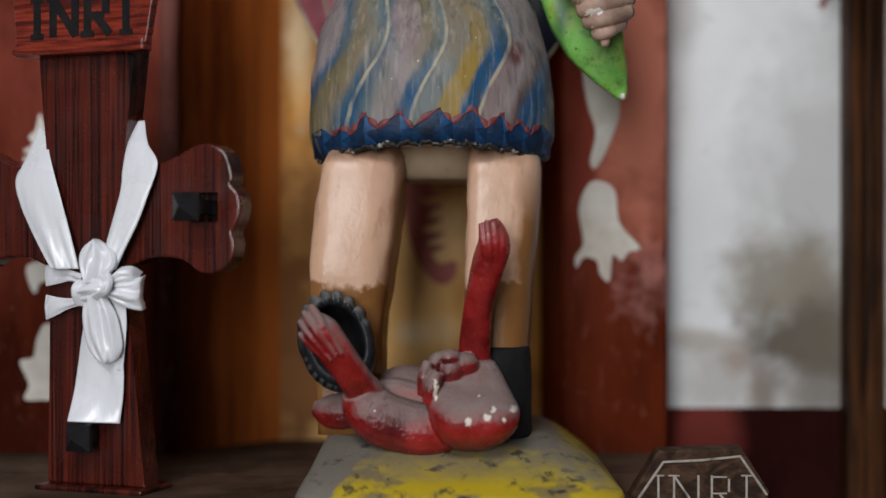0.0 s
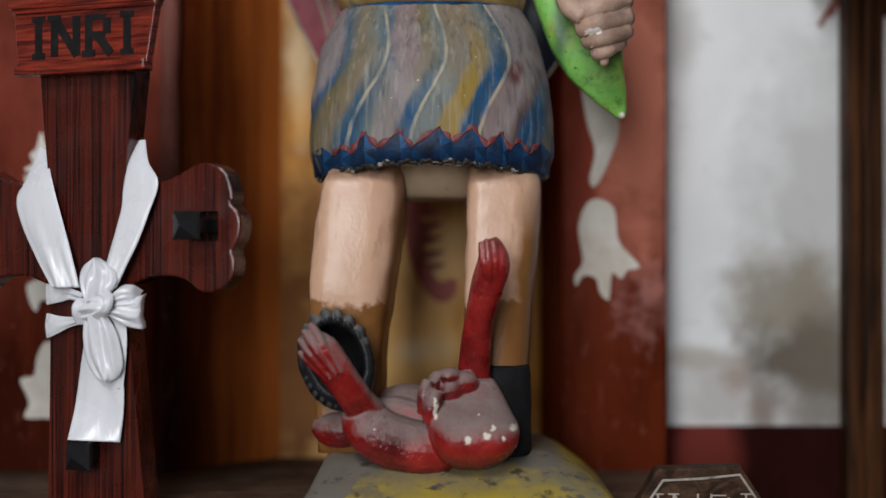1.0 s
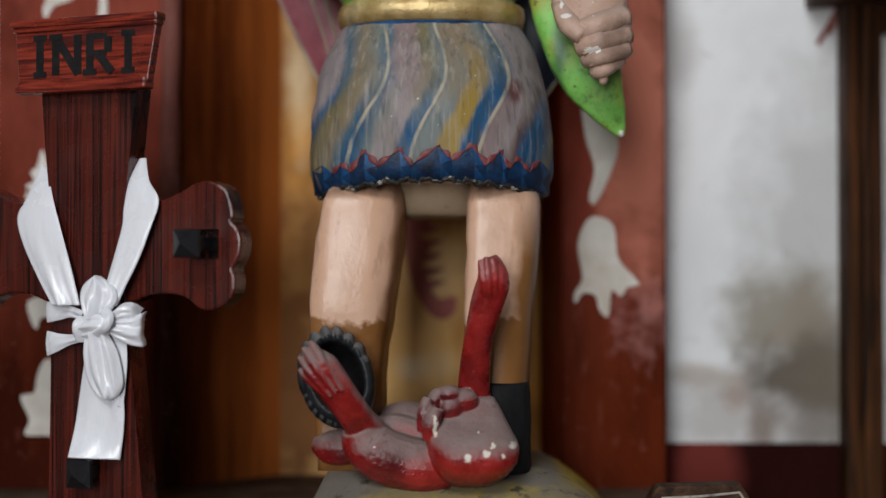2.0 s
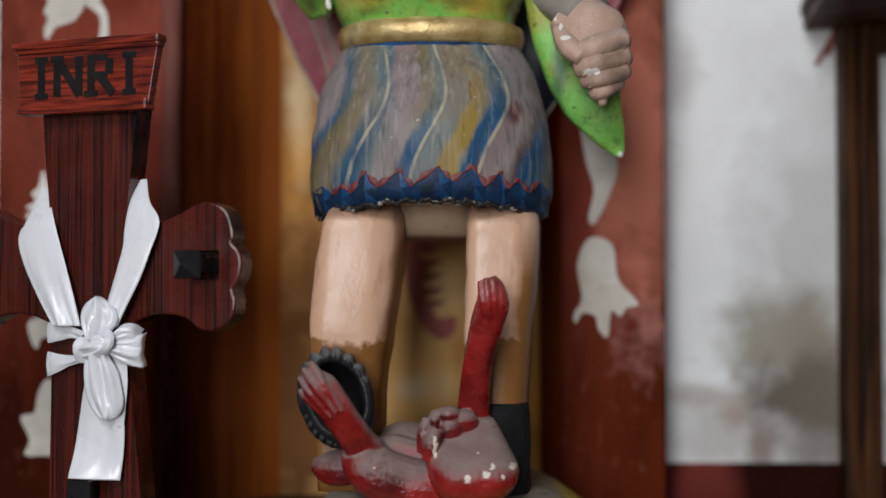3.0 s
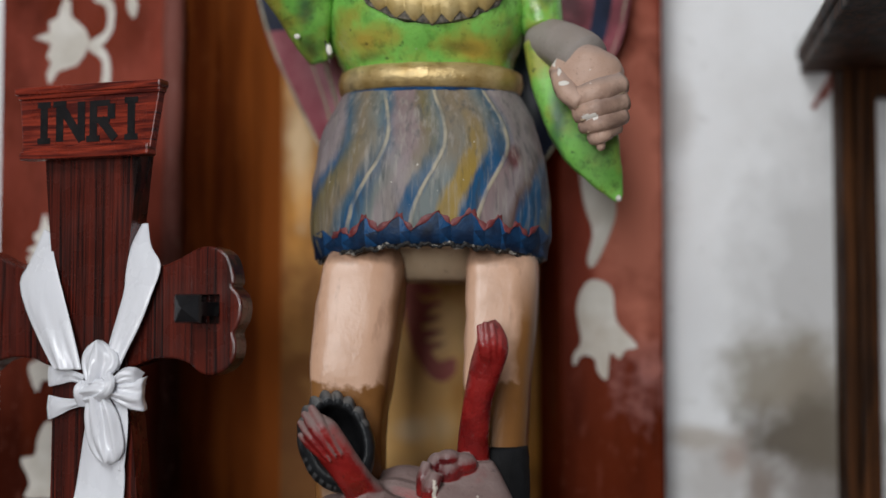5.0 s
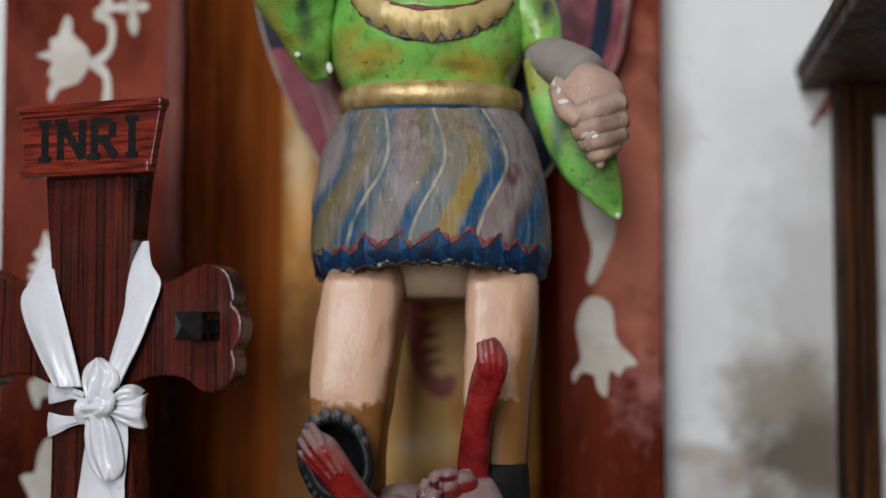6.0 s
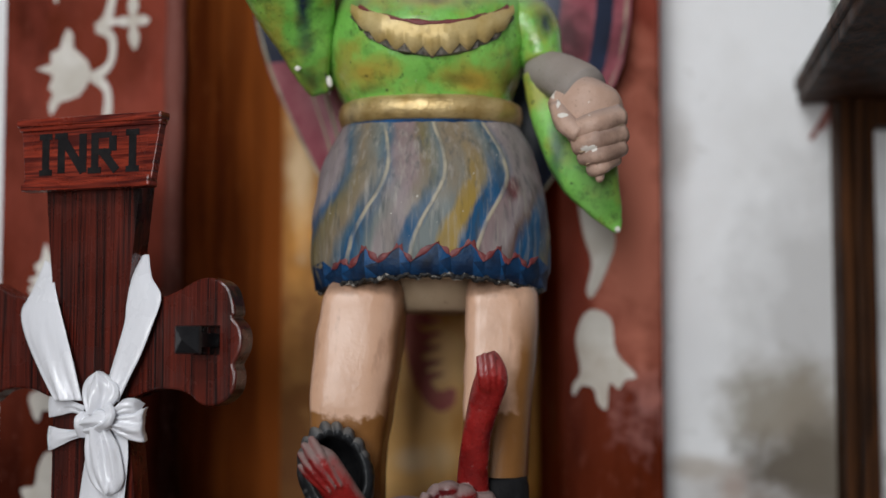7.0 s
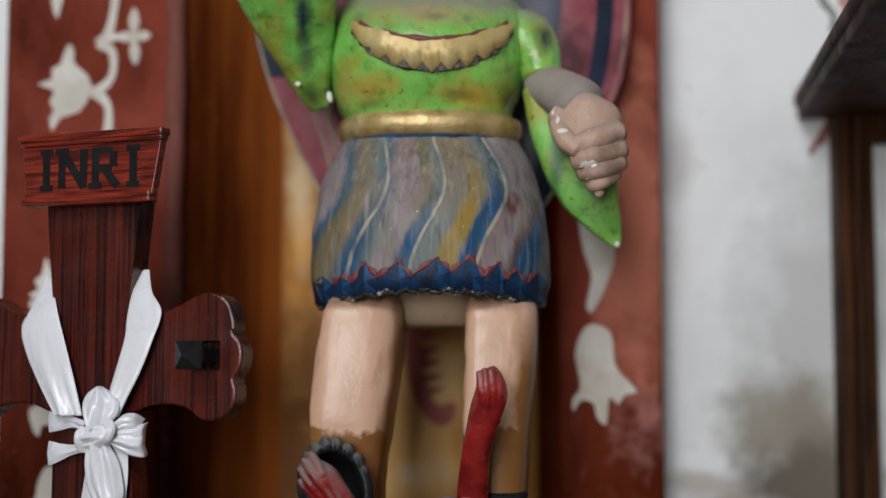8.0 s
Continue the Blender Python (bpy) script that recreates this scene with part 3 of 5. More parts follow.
def plate(bm, pts, y0, y1, mat=0, bevel=0.0):
    """A flat outline in x and z, given depth from y0 (front) to y1."""
    a = [bm.verts.new((x, y0, z)) for x, z in pts]
    b = [bm.verts.new((x, y1, z)) for x, z in pts]
    n = len(pts)
    fs = [bm.faces.new(a), bm.faces.new(b[::-1])]
    fs += [bm.faces.new((a[i], b[i], b[(i + 1) % n], a[(i + 1) % n])) for i in range(n)]
    for f in fs:
        f.material_index = mat
    if bevel:
        es = [e for e in fs[0].edges]
        r = bmesh.ops.bevel(bm, geom=es, offset=bevel, segments=2, affect="EDGES", profile=0.5)
        for f in r["faces"]:
            f.material_index = mat
    bmesh.ops.triangulate(bm, faces=[f for f in bm.faces if len(f.verts) > 8])
    return bm


def smooth_line(pts, steps=6, closed=False):
    """Catmull-Rom through the points, of any dimension."""
    p = np.array(pts, float)
    n = len(p)
    out = []
    for i in range(n if closed else n - 1):
        if closed:
            a, b, c, d = p[(i - 1) % n], p[i], p[(i + 1) % n], p[(i + 2) % n]
        else:
            a, b, c, d = p[max(i - 1, 0)], p[i], p[i + 1], p[min(i + 2, n - 1)]
        for k in range(steps):
            t = k / steps
            out.append(0.5 * (2 * b + (c - a) * t + (2 * a - 5 * b + 4 * c - d) * t * t + (3 * b - a - 3 * c + d) * t ** 3))
    if not closed:
        out.append(p[-1])
    return np.array(out)


def skin(bm, rings, mat=0, caps=True):
    """Joins closed rings of equal length into a surface."""
    vs = [[bm.verts.new(Vector(c)) for c in r] for r in rings]
    n = len(vs[0])
    fs = []
    for a, b in zip(vs, vs[1:]):
        fs += [bm.faces.new((a[i], a[(i + 1) % n], b[(i + 1) % n], b[i])) for i in range(n)]
    if caps:
        for r in (vs[0], vs[-1]):
            c = bm.verts.new(sum((v.co for v in r), Vector()) / n)
            fs += [bm.faces.new((r[i], r[(i + 1) % n], c)) for i in range(n)]
    for f in fs:
        f.material_index = mat
    return bm


def upright(bm, rows, mat=0, n=40, p=2.4, steps=4, caps=True, skew=0.0):
    """Rows of (z, x0, x1, y0, y1): rounded sections stacked upwards; skew moves their backs sideways."""
    rings = []
    for z, x0, x1, y0, y1 in smooth_line(rows, steps):
        ring = []
        for k in range(n):
            a = 2 * math.pi * k / n
            c, s = math.cos(a), math.sin(a)
            ring.append(((x0 + x1) / 2 + (x1 - x0) / 2 * math.copysign(abs(c) ** (2 / p), c) + skew * (0.5 + 0.5 * s),
                         (y0 + y1) / 2 + (y1 - y0) / 2 * math.copysign(abs(s) ** (2 / p), s), z))
        rings.append(ring)
    return skin(bm, rings, mat, caps)


def limb(bm, rows, mat=0, n=18, steps=5, flat=1.0, p=2.2, side=(0, 1, 0)):
    """Rows of (x, y, z, r): a tapered round limb along a bent line; flat squeezes it along side."""
    q = smooth_line(rows, steps)
    rings = []
    for i, (x, y, z, r) in enumerate(q):
        d = Vector(q[min(i + 1, len(q) - 1)][:3] - q[max(i - 1, 0)][:3]).normalized()
        u = d.cross(Vector(side)).normalized()
        w = u.cross(d).normalized()
        ring = []
        for k in range(n):
            a = 2 * math.pi * k / n
            c, s = math.cos(a), math.sin(a)
            ring.append(Vector((x, y, z)) + u * r * math.copysign(abs(c) ** (2 / p), c) + w * r * flat * math.copysign(abs(s) ** (2 / p), s))
        rings.append(ring)
    return skin(bm, rings, mat)


def blob(bm, c, r, mat=0, turn=(0, 0, 0), u=20, v=14):
    m = pose(*c, *turn) @ Matrix.Diagonal((*r, 1))
    g = bmesh.ops.create_uvsphere(bm, u_segments=u, v_segments=v, radius=1.0, matrix=m)
    for f in {f for w in g["verts"] for f in w.link_faces}:
        f.material_index = mat
    return bm


def thread(bm, pts, r, mat=0, steps=6, n=6):
    return limb(bm, [(*p, r) for p in pts], mat, n, steps)


def shelled(ob, thick):
    s = ob.modifiers.new("thickness", "SOLIDIFY")
    s.thickness, s.offset = thick, 0.0
    return ob


# ---------------------------------------------------------------- the place
FRONT, BACK, FAR, SIDE = 1.29, 1.38, 1.42, 1.365
SHELF_Z = 1.2185
L_OUT, L_IN, L_BACK = -0.4004, -0.2415, -0.1550
R_BACK, R_IN, R_OUT = 0.0931, 0.1056, 0.2002
TOP = 2.35

wall_left = thing("wall_left_face", "red ochre painted front board of the niche with cream flowers", "wall", kind="structure",
                  bm=box(bmesh.new(), (L_OUT, FRONT, 1.0), (L_IN, FRONT + 0.07, TOP), 0.004), mats=RED)
bead = bmesh.new()
limb(bead, [(L_IN - 0.003, FRONT + 0.004, z, 0.0095 + 0.0007 * math.sin(z * 31) + 0.0005 * math.sin(z * 83)) for z in np.linspace(1.0, TOP, 60)], 0, 12, 2)
thing("trim_niche_edge", "worn red-brown rounded edge moulding of the niche", "trim", kind="structure", bm=bead, mats=WORN_EDGE)
wall_right = thing("wall_right_face", "red ochre painted edge of the niche with cream flower shapes", "wall", kind="structure",
                   bm=box(bmesh.new(), (R_IN, FRONT, 1.0), (R_OUT, FAR + 0.01, TOP), 0.004), mats=RED)


def slab(a, b, thick, z0, z1):
    """An upright board from plan point a to b, thickened away from the room."""
    bm = bmesh.new()
    d = (Vector(b) - Vector(a)).normalized()
    n = Vector((d.y, -d.x)) * thick
    pts = [Vector(a), Vector(b), Vector(b) + n, Vector(a) + n]
    lo = [bm.verts.new((p.x, p.y, z0)) for p in pts]
    hi = [bm.verts.new((p.x, p.y, z1)) for p in pts]
    bm.faces.new(lo), bm.faces.new(hi)
    for i in range(4):
        bm.faces.new((lo[i], lo[(i + 1) % 4], hi[(i + 1) % 4], hi[i]))
    return bm


thing("wall_left_jamb", "brown varnished splayed side of the niche", "wall", kind="structure",
      bm=slab((L_BACK, BACK), (L_IN, FRONT + 0.004), 0.02, 1.0, TOP), mats=JAMB, smooth=False)
thing("wall_right_jamb", "dark red splayed side of the niche", "wall", kind="structure",
      bm=slab((R_IN, FRONT + 0.004), (R_BACK, BACK), 0.02, 1.0, TOP), mats=DARK_RED, smooth=False)
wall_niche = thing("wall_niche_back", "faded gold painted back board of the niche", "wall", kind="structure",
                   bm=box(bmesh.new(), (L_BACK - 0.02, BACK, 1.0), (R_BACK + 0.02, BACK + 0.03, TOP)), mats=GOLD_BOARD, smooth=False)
DADO_Z = 1.2504
wall_white = thing("wall_white", "whitewashed wall with damp stains and painted shade", "wall", kind="structure",
                   bm=box(box(bmesh.new(), (-2.2, FAR, DADO_Z), (R_OUT - 0.03, FAR + 0.15, 2.9)), (R_OUT - 0.012, SIDE, DADO_Z), (2.2, FAR + 0.15, 2.9)), mats=WHITE, smooth=False)
thing("wall_dado", "dark red painted foot of the whitewashed wall", "wall", kind="structure",
      bm=box(box(bmesh.new(), (-2.2, FAR - 0.003, 0.0), (R_OUT - 0.03, FAR + 0.15, DADO_Z)), (R_OUT - 0.012, SIDE - 0.003, 0.0), (2.2, FAR + 0.15, DADO_Z)), mats=DADO, smooth=False)
shelf = box(bmesh.new(), (L_OUT - 0.02, 0.98, SHELF_Z - 0.03), (0.138, 1.17, SHELF_Z), 0.003)
box(shelf, (L_OUT - 0.02, 1.17, SHELF_Z - 0.03), (R_OUT - 0.004, FRONT + 0.001, SHELF_Z), 0.0)
box(shelf, (L_BACK - 0.09, FRONT + 0.001, SHELF_Z - 0.03), (R_IN + 0.004, BACK + 0.01, SHELF_Z))
thing("shelf_board", "dusty brown wooden shelf in the niche", "shelf", kind="structure", bm=shelf, mats=SHELF, smooth=False)
altar = box(bmesh.new(), (-0.75, 0.85, 0.97), (0.85, FAR - 0.004, 1.0), 0.004)
box(altar, (-0.7, 0.9, 0.0), (0.8, FAR - 0.004, 0.97))
thing("altar_table", "plain dark red altar under the niche", "altar", kind="structure", bm=altar, mats=DADO, smooth=False)

# the rest of the room, closed round the viewer, with a roof light and a doorway
thing("floor", "clay coloured floor", "floor", kind="structure", bm=box(bmesh.new(), (-2.3, -2.7, -0.1), (2.3, 1.6, 0.0)), mats=FLOOR, smooth=False)
ceil = box(bmesh.new(), (-2.3, -2.7, 2.9), (-1.1, 1.6, 3.0))
box(ceil, (0.0, -2.7, 2.9), (2.3, 1.6, 3.0))
box(ceil, (-1.1, -2.7, 2.9), (0.0, -1.4, 3.0))
box(ceil, (-1.1, -0.3, 2.9), (0.0, 1.6, 3.0))
thing("ceiling", "dim plaster ceiling with a roof light opening", "ceiling", kind="structure", bm=ceil, mats=PLASTER, smooth=False)
thing("wall_west", "dim plaster wall", "wall", kind="structure", bm=box(bmesh.new(), (-2.3, -2.7, 0.0), (-2.2, 1.6, 2.9)), mats=PLASTER, smooth=False)
# unseen side opening, added for the fill lamp
east = box(bmesh.new(), (2.2, -2.7, 0.0), (2.3, -0.7, 2.9))
box(east, (2.2, 0.3, 0.0), (2.3, 1.6, 2.9))
box(east, (2.2, -0.7, 0.0), (2.3, 0.3, 1.75))
box(east, (2.2, -0.7, 2.8), (2.3, 0.3, 2.9))
thing("wall_east", "dim plaster wall with an added side opening", "wall", kind="structure", bm=east, mats=PLASTER, smooth=False)
south = box(bmesh.new(), (-2.2, -2.7, 0.0), (-1.4, -2.6, 2.9))
box(south, (-0.1, -2.7, 0.0), (2.2, -2.6, 2.9))
box(south, (-1.4, -2.7, 2.55), (-0.1, -2.6, 2.9))
thing("wall_south", "dim plaster wall with a doorway", "wall", kind="structure", bm=south, mats=PLASTER, smooth=False)


# ------------------------------------------------ painted motifs on the walls
LIFTS = [0.0005 + 0.00012 * k for k in range(60)][::-1]


def motif(name, pts, wall, y, mat, label="", steps=4):
    lift = LIFTS.pop()
    line = smooth_line(pts, steps, True)
    bm = bmesh.new()
    v = [bm.verts.new((p[0], y - lift, p[1])) for p in line]
    w = [bm.verts.new((p[0], y + 0.001, p[1])) for p in line]
    for tri in geometry.tessellate_polygon([[Vector((p[0], p[1], 0)) for p in line]]):
        bm.faces.new([v[i] for i in tri])
    for i in range(len(v)):
        bm.faces.new((v[i], v[i - 1], w[i - 1], w[i]))
    return part(name, bm, mat, wall, label)


def vine(name, pts, width, wall, y, mat, label=""):
    c = smooth_line(pts, 6)
    t = np.gradient(c, axis=0)
    t /= np.linalg.norm(t, axis=1)[:, None]
    nrm = np.stack([-t[:, 1], t[:, 0]], 1)
    w = width * (0.95 + 0.15 * np.sin(np.arange(len(c)) * 0.4))[:, None] / 2
    bm, lift = bmesh.new(), LIFTS.pop()
    rows = [[bm.verts.new((p[0], yy, p[1])) for p, yy in ((a, y + 0.001), (a, y - lift), (b, y - lift), (b, y + 0.001))] for a, b in zip(c + nrm * w, c - nrm * w)]
    for a, b in zip(rows, rows[1:]):
        for k in range(3):
            bm.faces.new((a[k], a[k + 1], b[k + 1], b[k]))
    return part(name, bm, mat, wall, label)


motif("painted_blossom", [(-0.3424, 1.7185), (-0.3375, 1.7111), (-0.3373, 1.7006), (-0.3246, 1.6890), (-0.3212, 1.6738), (-0.3317, 1.6555),
                          (-0.3481, 1.6502), (-0.3561, 1.6377), (-0.3589, 1.6481), (-0.3550, 1.6576), (-0.3593, 1.6638), (-0.3554, 1.6754),
                          (-0.3706, 1.6806), (-0.3572, 1.6859), (-0.3579, 1.6953), (-0.3497, 1.6996), (-0.3474, 1.7090)], wall_left, FRONT, CREAM, "cream painted blossom", 2)
vine("painted_stem", [(-0.3053, 1.7917), (-0.3008, 1.7704), (-0.3019, 1.7492), (-0.3072, 1.7270), (-0.3164, 1.7185)], 0.0085, wall_left, FRONT, CREAM)
vine("painted_stem", [(-0.3164, 1.7185), (-0.3028, 1.7111), (-0.3018, 1.6911), (-0.3089, 1.6796), (-0.3202, 1.6738)], 0.0075, wall_left, FRONT, CREAM)
vine("painted_stem", [(-0.3202, 1.6738), (-0.3102, 1.6675), (-0.3048, 1.6570), (-0.3054, 1.6335), (-0.3079, 1.6023)], 0.0085, wall_left, FRONT, CREAM)
vine("painted_stem", [(-0.3123, 1.7196), (-0.2994, 1.7249), (-0.2885, 1.7249)], 0.006, wall_left, FRONT, CREAM)
for tip in ((-0.2827, 1.7524), (-0.2672, 1.7270), (-0.2807, 1.6985), (-0.2978, 1.7249)):
    a, b = np.array((-0.2833, 1.7249)), np.array(tip)
    d = (b - a)
    n = np.array((-d[1], d[0])) / np.linalg.norm(d) * 0.005
    motif("painted_petal", [a - d * 0.05, a + d * 0.55 + n, b, a + d * 0.55 - n], wall_left, FRONT, CREAM)
motif("painted_leaf", [(-0.3594, 1.7810), (-0.3486, 1.7651), (-0.3504, 1.7534), (-0.3533, 1.7418), (-0.3571, 1.7492), (-0.3589, 1.7587)], wall_left, FRONT, CREAM)
motif("painted_blossom", [(-0.3586, 1.5205), (-0.3532, 1.5092), (-0.3384, 1.4887), (-0.3350, 1.4478), (-0.3581, 1.4529), (-0.3730, 1.4785),
                          (-0.3680, 1.4836), (-0.3732, 1.4877), (-0.3651, 1.4928), (-0.3684, 1.5000), (-0.3624, 1.5062)], wall_left, FRONT, CREAM)
motif("painted_leaf", [(-0.3692, 1.3859), (-0.3413, 1.3894), (-0.3384, 1.3692), (-0.3572, 1.3707), (-0.3620, 1.3606), (-0.3673, 1.3677)], wall_left, FRONT, CREAM)
motif("painted_blossom", [(-0.3521, 1.3341), (-0.3340, 1.3200), (-0.3340, 1.2697), (-0.3567, 1.2657), (-0.3723, 1.2667), (-0.3682, 1.2798),
                          (-0.3763, 1.2999), (-0.3642, 1.3039), (-0.3612, 1.3200)], wall_left, FRONT, CREAM)
motif("painted_blossom", [(0.1388, 1.4609), (0.1529, 1.4518), (0.1570, 1.4231), (0.1751, 1.4015), (0.1650, 1.3975), (0.1590, 1.3894),
                          (0.1509, 1.3945), (0.1479, 1.3713), (0.1398, 1.3774), (0.1368, 1.3894), (0.1258, 1.3925), (0.1187, 1.3834),
                          (0.1177, 1.3930), (0.1248, 1.4055), (0.1207, 1.4347), (0.1278, 1.4558)], wall_right, FRONT, CREAM, "cream painted bell-shaped flower")
motif("painted_leaf", [(0.1248, 1.5715), (0.1489, 1.5615), (0.1570, 1.5263), (0.1509, 1.5011), (0.1368, 1.4729), (0.1308, 1.4785),
                       (0.1358, 1.5036), (0.1278, 1.5313)], wall_right, FRONT, CREAM)
motif("painted_scroll", [(-0.0355, 1.4920), (-0.0194, 1.4893), (-0.0226, 1.4732), (-0.0108, 1.4597), (-0.0226, 1.4490), (-0.0108, 1.4350),
                         (-0.0194, 1.4264), (-0.0151, 1.4059), (-0.0043, 1.3865), (0.0118, 1.3887), (0.0118, 1.3736), (-0.0011, 1.3661),
                         (-0.0151, 1.3747), (-0.0280, 1.3978), (-0.0355, 1.4274), (-0.0387, 1.4597)], wall_niche, BACK, MURAL_PINK, "plum painted scroll")
for tip in ((-0.0010, 1.4700), (0.0010, 1.4560), (0.0005, 1.4420), (-0.0005, 1.4290), (0.0020, 1.4150), (0.0030, 1.4030)):
    a, b = np.array((tip[0] - 0.021, tip[1] - 0.004)), np.array(tip)
    d = b - a
    n = np.array((-d[1], d[0])) * 0.2
    motif("painted_barb", [a - n, a + n, a + d * 0.6 + n * 0.5, b, a + d * 0.6 - n * 0.7], wall_niche, BACK, MURAL_PINK)
# brushwork on the white wall beside the case
for a, b, w in (((0.3550, 1.6271), (0.3790, 1.6734), 0.0045), ((0.3661, 1.6359), (0.3720, 1.6557), 0.003),
                ((0.3784, 1.6458), (0.3832, 1.6651), 0.003)):
    m_ = ((a[0] + b[0]) / 2 + 0.002, (a[1] + b[1]) / 2)
    vine("painted_stroke", [a, m_, b], w, wall_white, SIDE, MURAL_RED)
vine("painted_stem", [(0.3657, 1.7905), (0.3725, 1.7748), (0.3810, 1.7636), (0.3801, 1.7468)], 0.006, wall_white, SIDE, MURAL_GREEN)
motif("painted_petal", [(0.3859, 1.7849), (0.4070, 1.7905), (0.4019, 1.7625), (0.3910, 1.7681)], wall_white, SIDE, MURAL_ROSE)


# ---------------------------------------------------------------- pedestal
ped = bmesh.new()
rings = []
for z, x0, x1, y0, y1, r in ((SHELF_Z, -0.1086, 0.1324, 1.028, 1.27, 0.02), (SHELF_Z + 0.006, -0.1063, 0.1306, 1.032, 1.268, 0.022),
                             (1.236, -0.0988, 0.1162, 1.05, 1.262, 0.026), (1.250, -0.0918, 0.0982, 1.078, 1.256, 0.03),
                             (1.2565, -0.0869, 0.0878, 1.1, 1.25, 0.03), (1.258, -0.0789, 0.0776, 1.115, 1.24, 0.03)):
    ring = []
    for cx, cy, a0 in ((x1 - r, y1 - r, 0), (x0 + r, y1 - r, 90), (x0 + r, y0 + r, 180), (x1 - r, y0 + r, 270)):
        for k in range(7):
            a = radians(a0 + 15 * k)
            ring.append((cx + r * math.cos(a), cy + r * math.sin(a), z + 0.0012 * math.sin(cx * 90 + k)))
    rings.append(ring)
skin(ped, rings)
thing("pedestal", "worn yellow and grey painted wooden pedestal on the shelf", "pedestal", bm=ped, mats=PEDESTAL)
PED_Z = 1.257

# ---------------------------------------------------------------- the angel statue, one mesh
S = bmesh.new()
STATUE = [SKIRT, GREEN, SKIN, GOLD, BLUE, CRIMSON, LINE, BOOT, UNDER, WING_PINK, NAVY, SLEEVE, FIST, LEG, CHIP, DUSTY, COLLAR, NOTCH, SHOE, WORN, RIM, BLUE_SHADED]
(M_SKIRT, M_GREEN, M_SKIN, M_GOLD, M_BLUE, M_CRIM, M_LINE, M_BOOT, M_UNDER, M_PINK, M_NAVY, M_SLEEVE, M_FIST, M_LEG, M_CHIP, M_DUSTY, M_COLLAR, M_NOTCH, M_SHOE, M_WORN, M_RIM, M_BLUE_SHADED) = range(22)
AX, AY = -0.009, 1.17
HEM = 1.471


def hem(x):
    """The lower edge rises towards the middle of the front."""
    return HEM + 0.010 * max(0.0, 1 - ((x - AX) / 0.088) ** 2)


# height, left, right, front, back of the skirt
SK = np.array([(HEM, -0.0995, 0.0822, 1.104, 1.24), (1.4893, -0.1067, 0.0896, 1.095, 1.246),
               (1.5150, -0.1070, 0.0892, 1.094, 1.246), (1.5384, -0.1056, 0.0867, 1.096, 1.243),
               (1.5619, -0.1010, 0.0820, 1.101, 1.24), (1.5855, -0.0930, 0.0752, 1.109, 1.235),
               (1.6091, -0.0806, 0.0635, 1.12, 1.228), (1.6257, -0.0759, 0.0579, 1.124, 1.224)])
TO = np.array([(1.6224, -0.0778, 0.0584, 1.122, 1.225), (1.6352, -0.0852, 0.0603, 1.116, 1.232),
               (1.6567, -0.0922, 0.0677, 1.106, 1.242), (1.6806, -0.0950, 0.0733, 1.103, 1.246),
               (1.7045, -0.0922, 0.0742, 1.112, 1.246), (1.7228, -0.0852, 0.0672, 1.128, 1.24),
               (1.7353, -0.0656, 0.0486, 1.146, 1.225), (1.7402, -0.0377, 0.0229, 1.155, 1.2)])


def on(profile, x, z, out=0.0, p=2.3):
    """The front of a rounded profile at x and z, moved outwards."""
    x0, x1, y0, y1 = [np.interp(z, profile[:, 0], profile[:, i]) for i in (1, 2, 3, 4)]
    c, r, ry = (x0 + x1) / 2, (x1 - x0) / 2, (y1 - y0) / 2
    s = max(-0.995, min(0.995, (x - c) / r))
    y = (y0 + y1) / 2 - ry * (1 - abs(s) ** p) ** (1 / p)
    nx, ny = math.copysign(abs(s) ** (p - 1) / r, s), -(((y0 + y1) / 2 - y) / ry) ** (p - 1) / ry
    k = math.hypot(nx, ny)
    return (x + out * nx / k, y + out * ny / k, z)


# skirt with shallow flutes
rings = []
prof = smooth_line(SK, 6)
for z, x0, x1, y0, y1 in prof:
    ring = []
    low = (SK[-1, 0] - z) / (SK[-1, 0] - SK[0, 0])
    for k in range(220):
        a = 2 * math.pi * k / 220
        c, s = math.cos(a), math.sin(a)
        bow = np.interp(1 - low, (0, 0.1, 0.28, 0.45, 0.6, 0.75, 0.88, 1), (-0.2, -0.195, -0.14, -0.01, 0.13, 0.13, 0.06, 0))
        pleat = ((math.copysign(abs(c) ** (2 / 2.3), c) - bow + 1.03) % 0.515) / 0.515
        fl = 1 + 0.02 * min(1.0, low + 0.25) * (min(pleat, (1 - pleat) * 5) - 0.5) + 0.004 * low * math.sin(a * 29 + z * 60)
        ring.append(((x0 + x1) / 2 + (x1 - x0) / 2 * fl * math.copysign(abs(c) ** (2 / 2.3), c),
                     (y0 + y1) / 2 + (y1 - y0) / 2 * fl * math.copysign(abs(s) ** (2 / 2.3), s), z + (low ** 4 * (hem(AX + 0.088 * c) - HEM) if s < 0 else 0.0)))
    rings.append(ring)
skin(S, rings, M_SKIRT, False)
# underside, set in a little
upright(S, [(HEM + 0.009, SK[0, 1] + 0.005, SK[0, 2] - 0.005, 1.104, 1.236), (HEM + 0.014, SK[0, 1] + 0.005, SK[0, 2] - 0.005, 1.104, 1.236)], M_UNDER, 48)
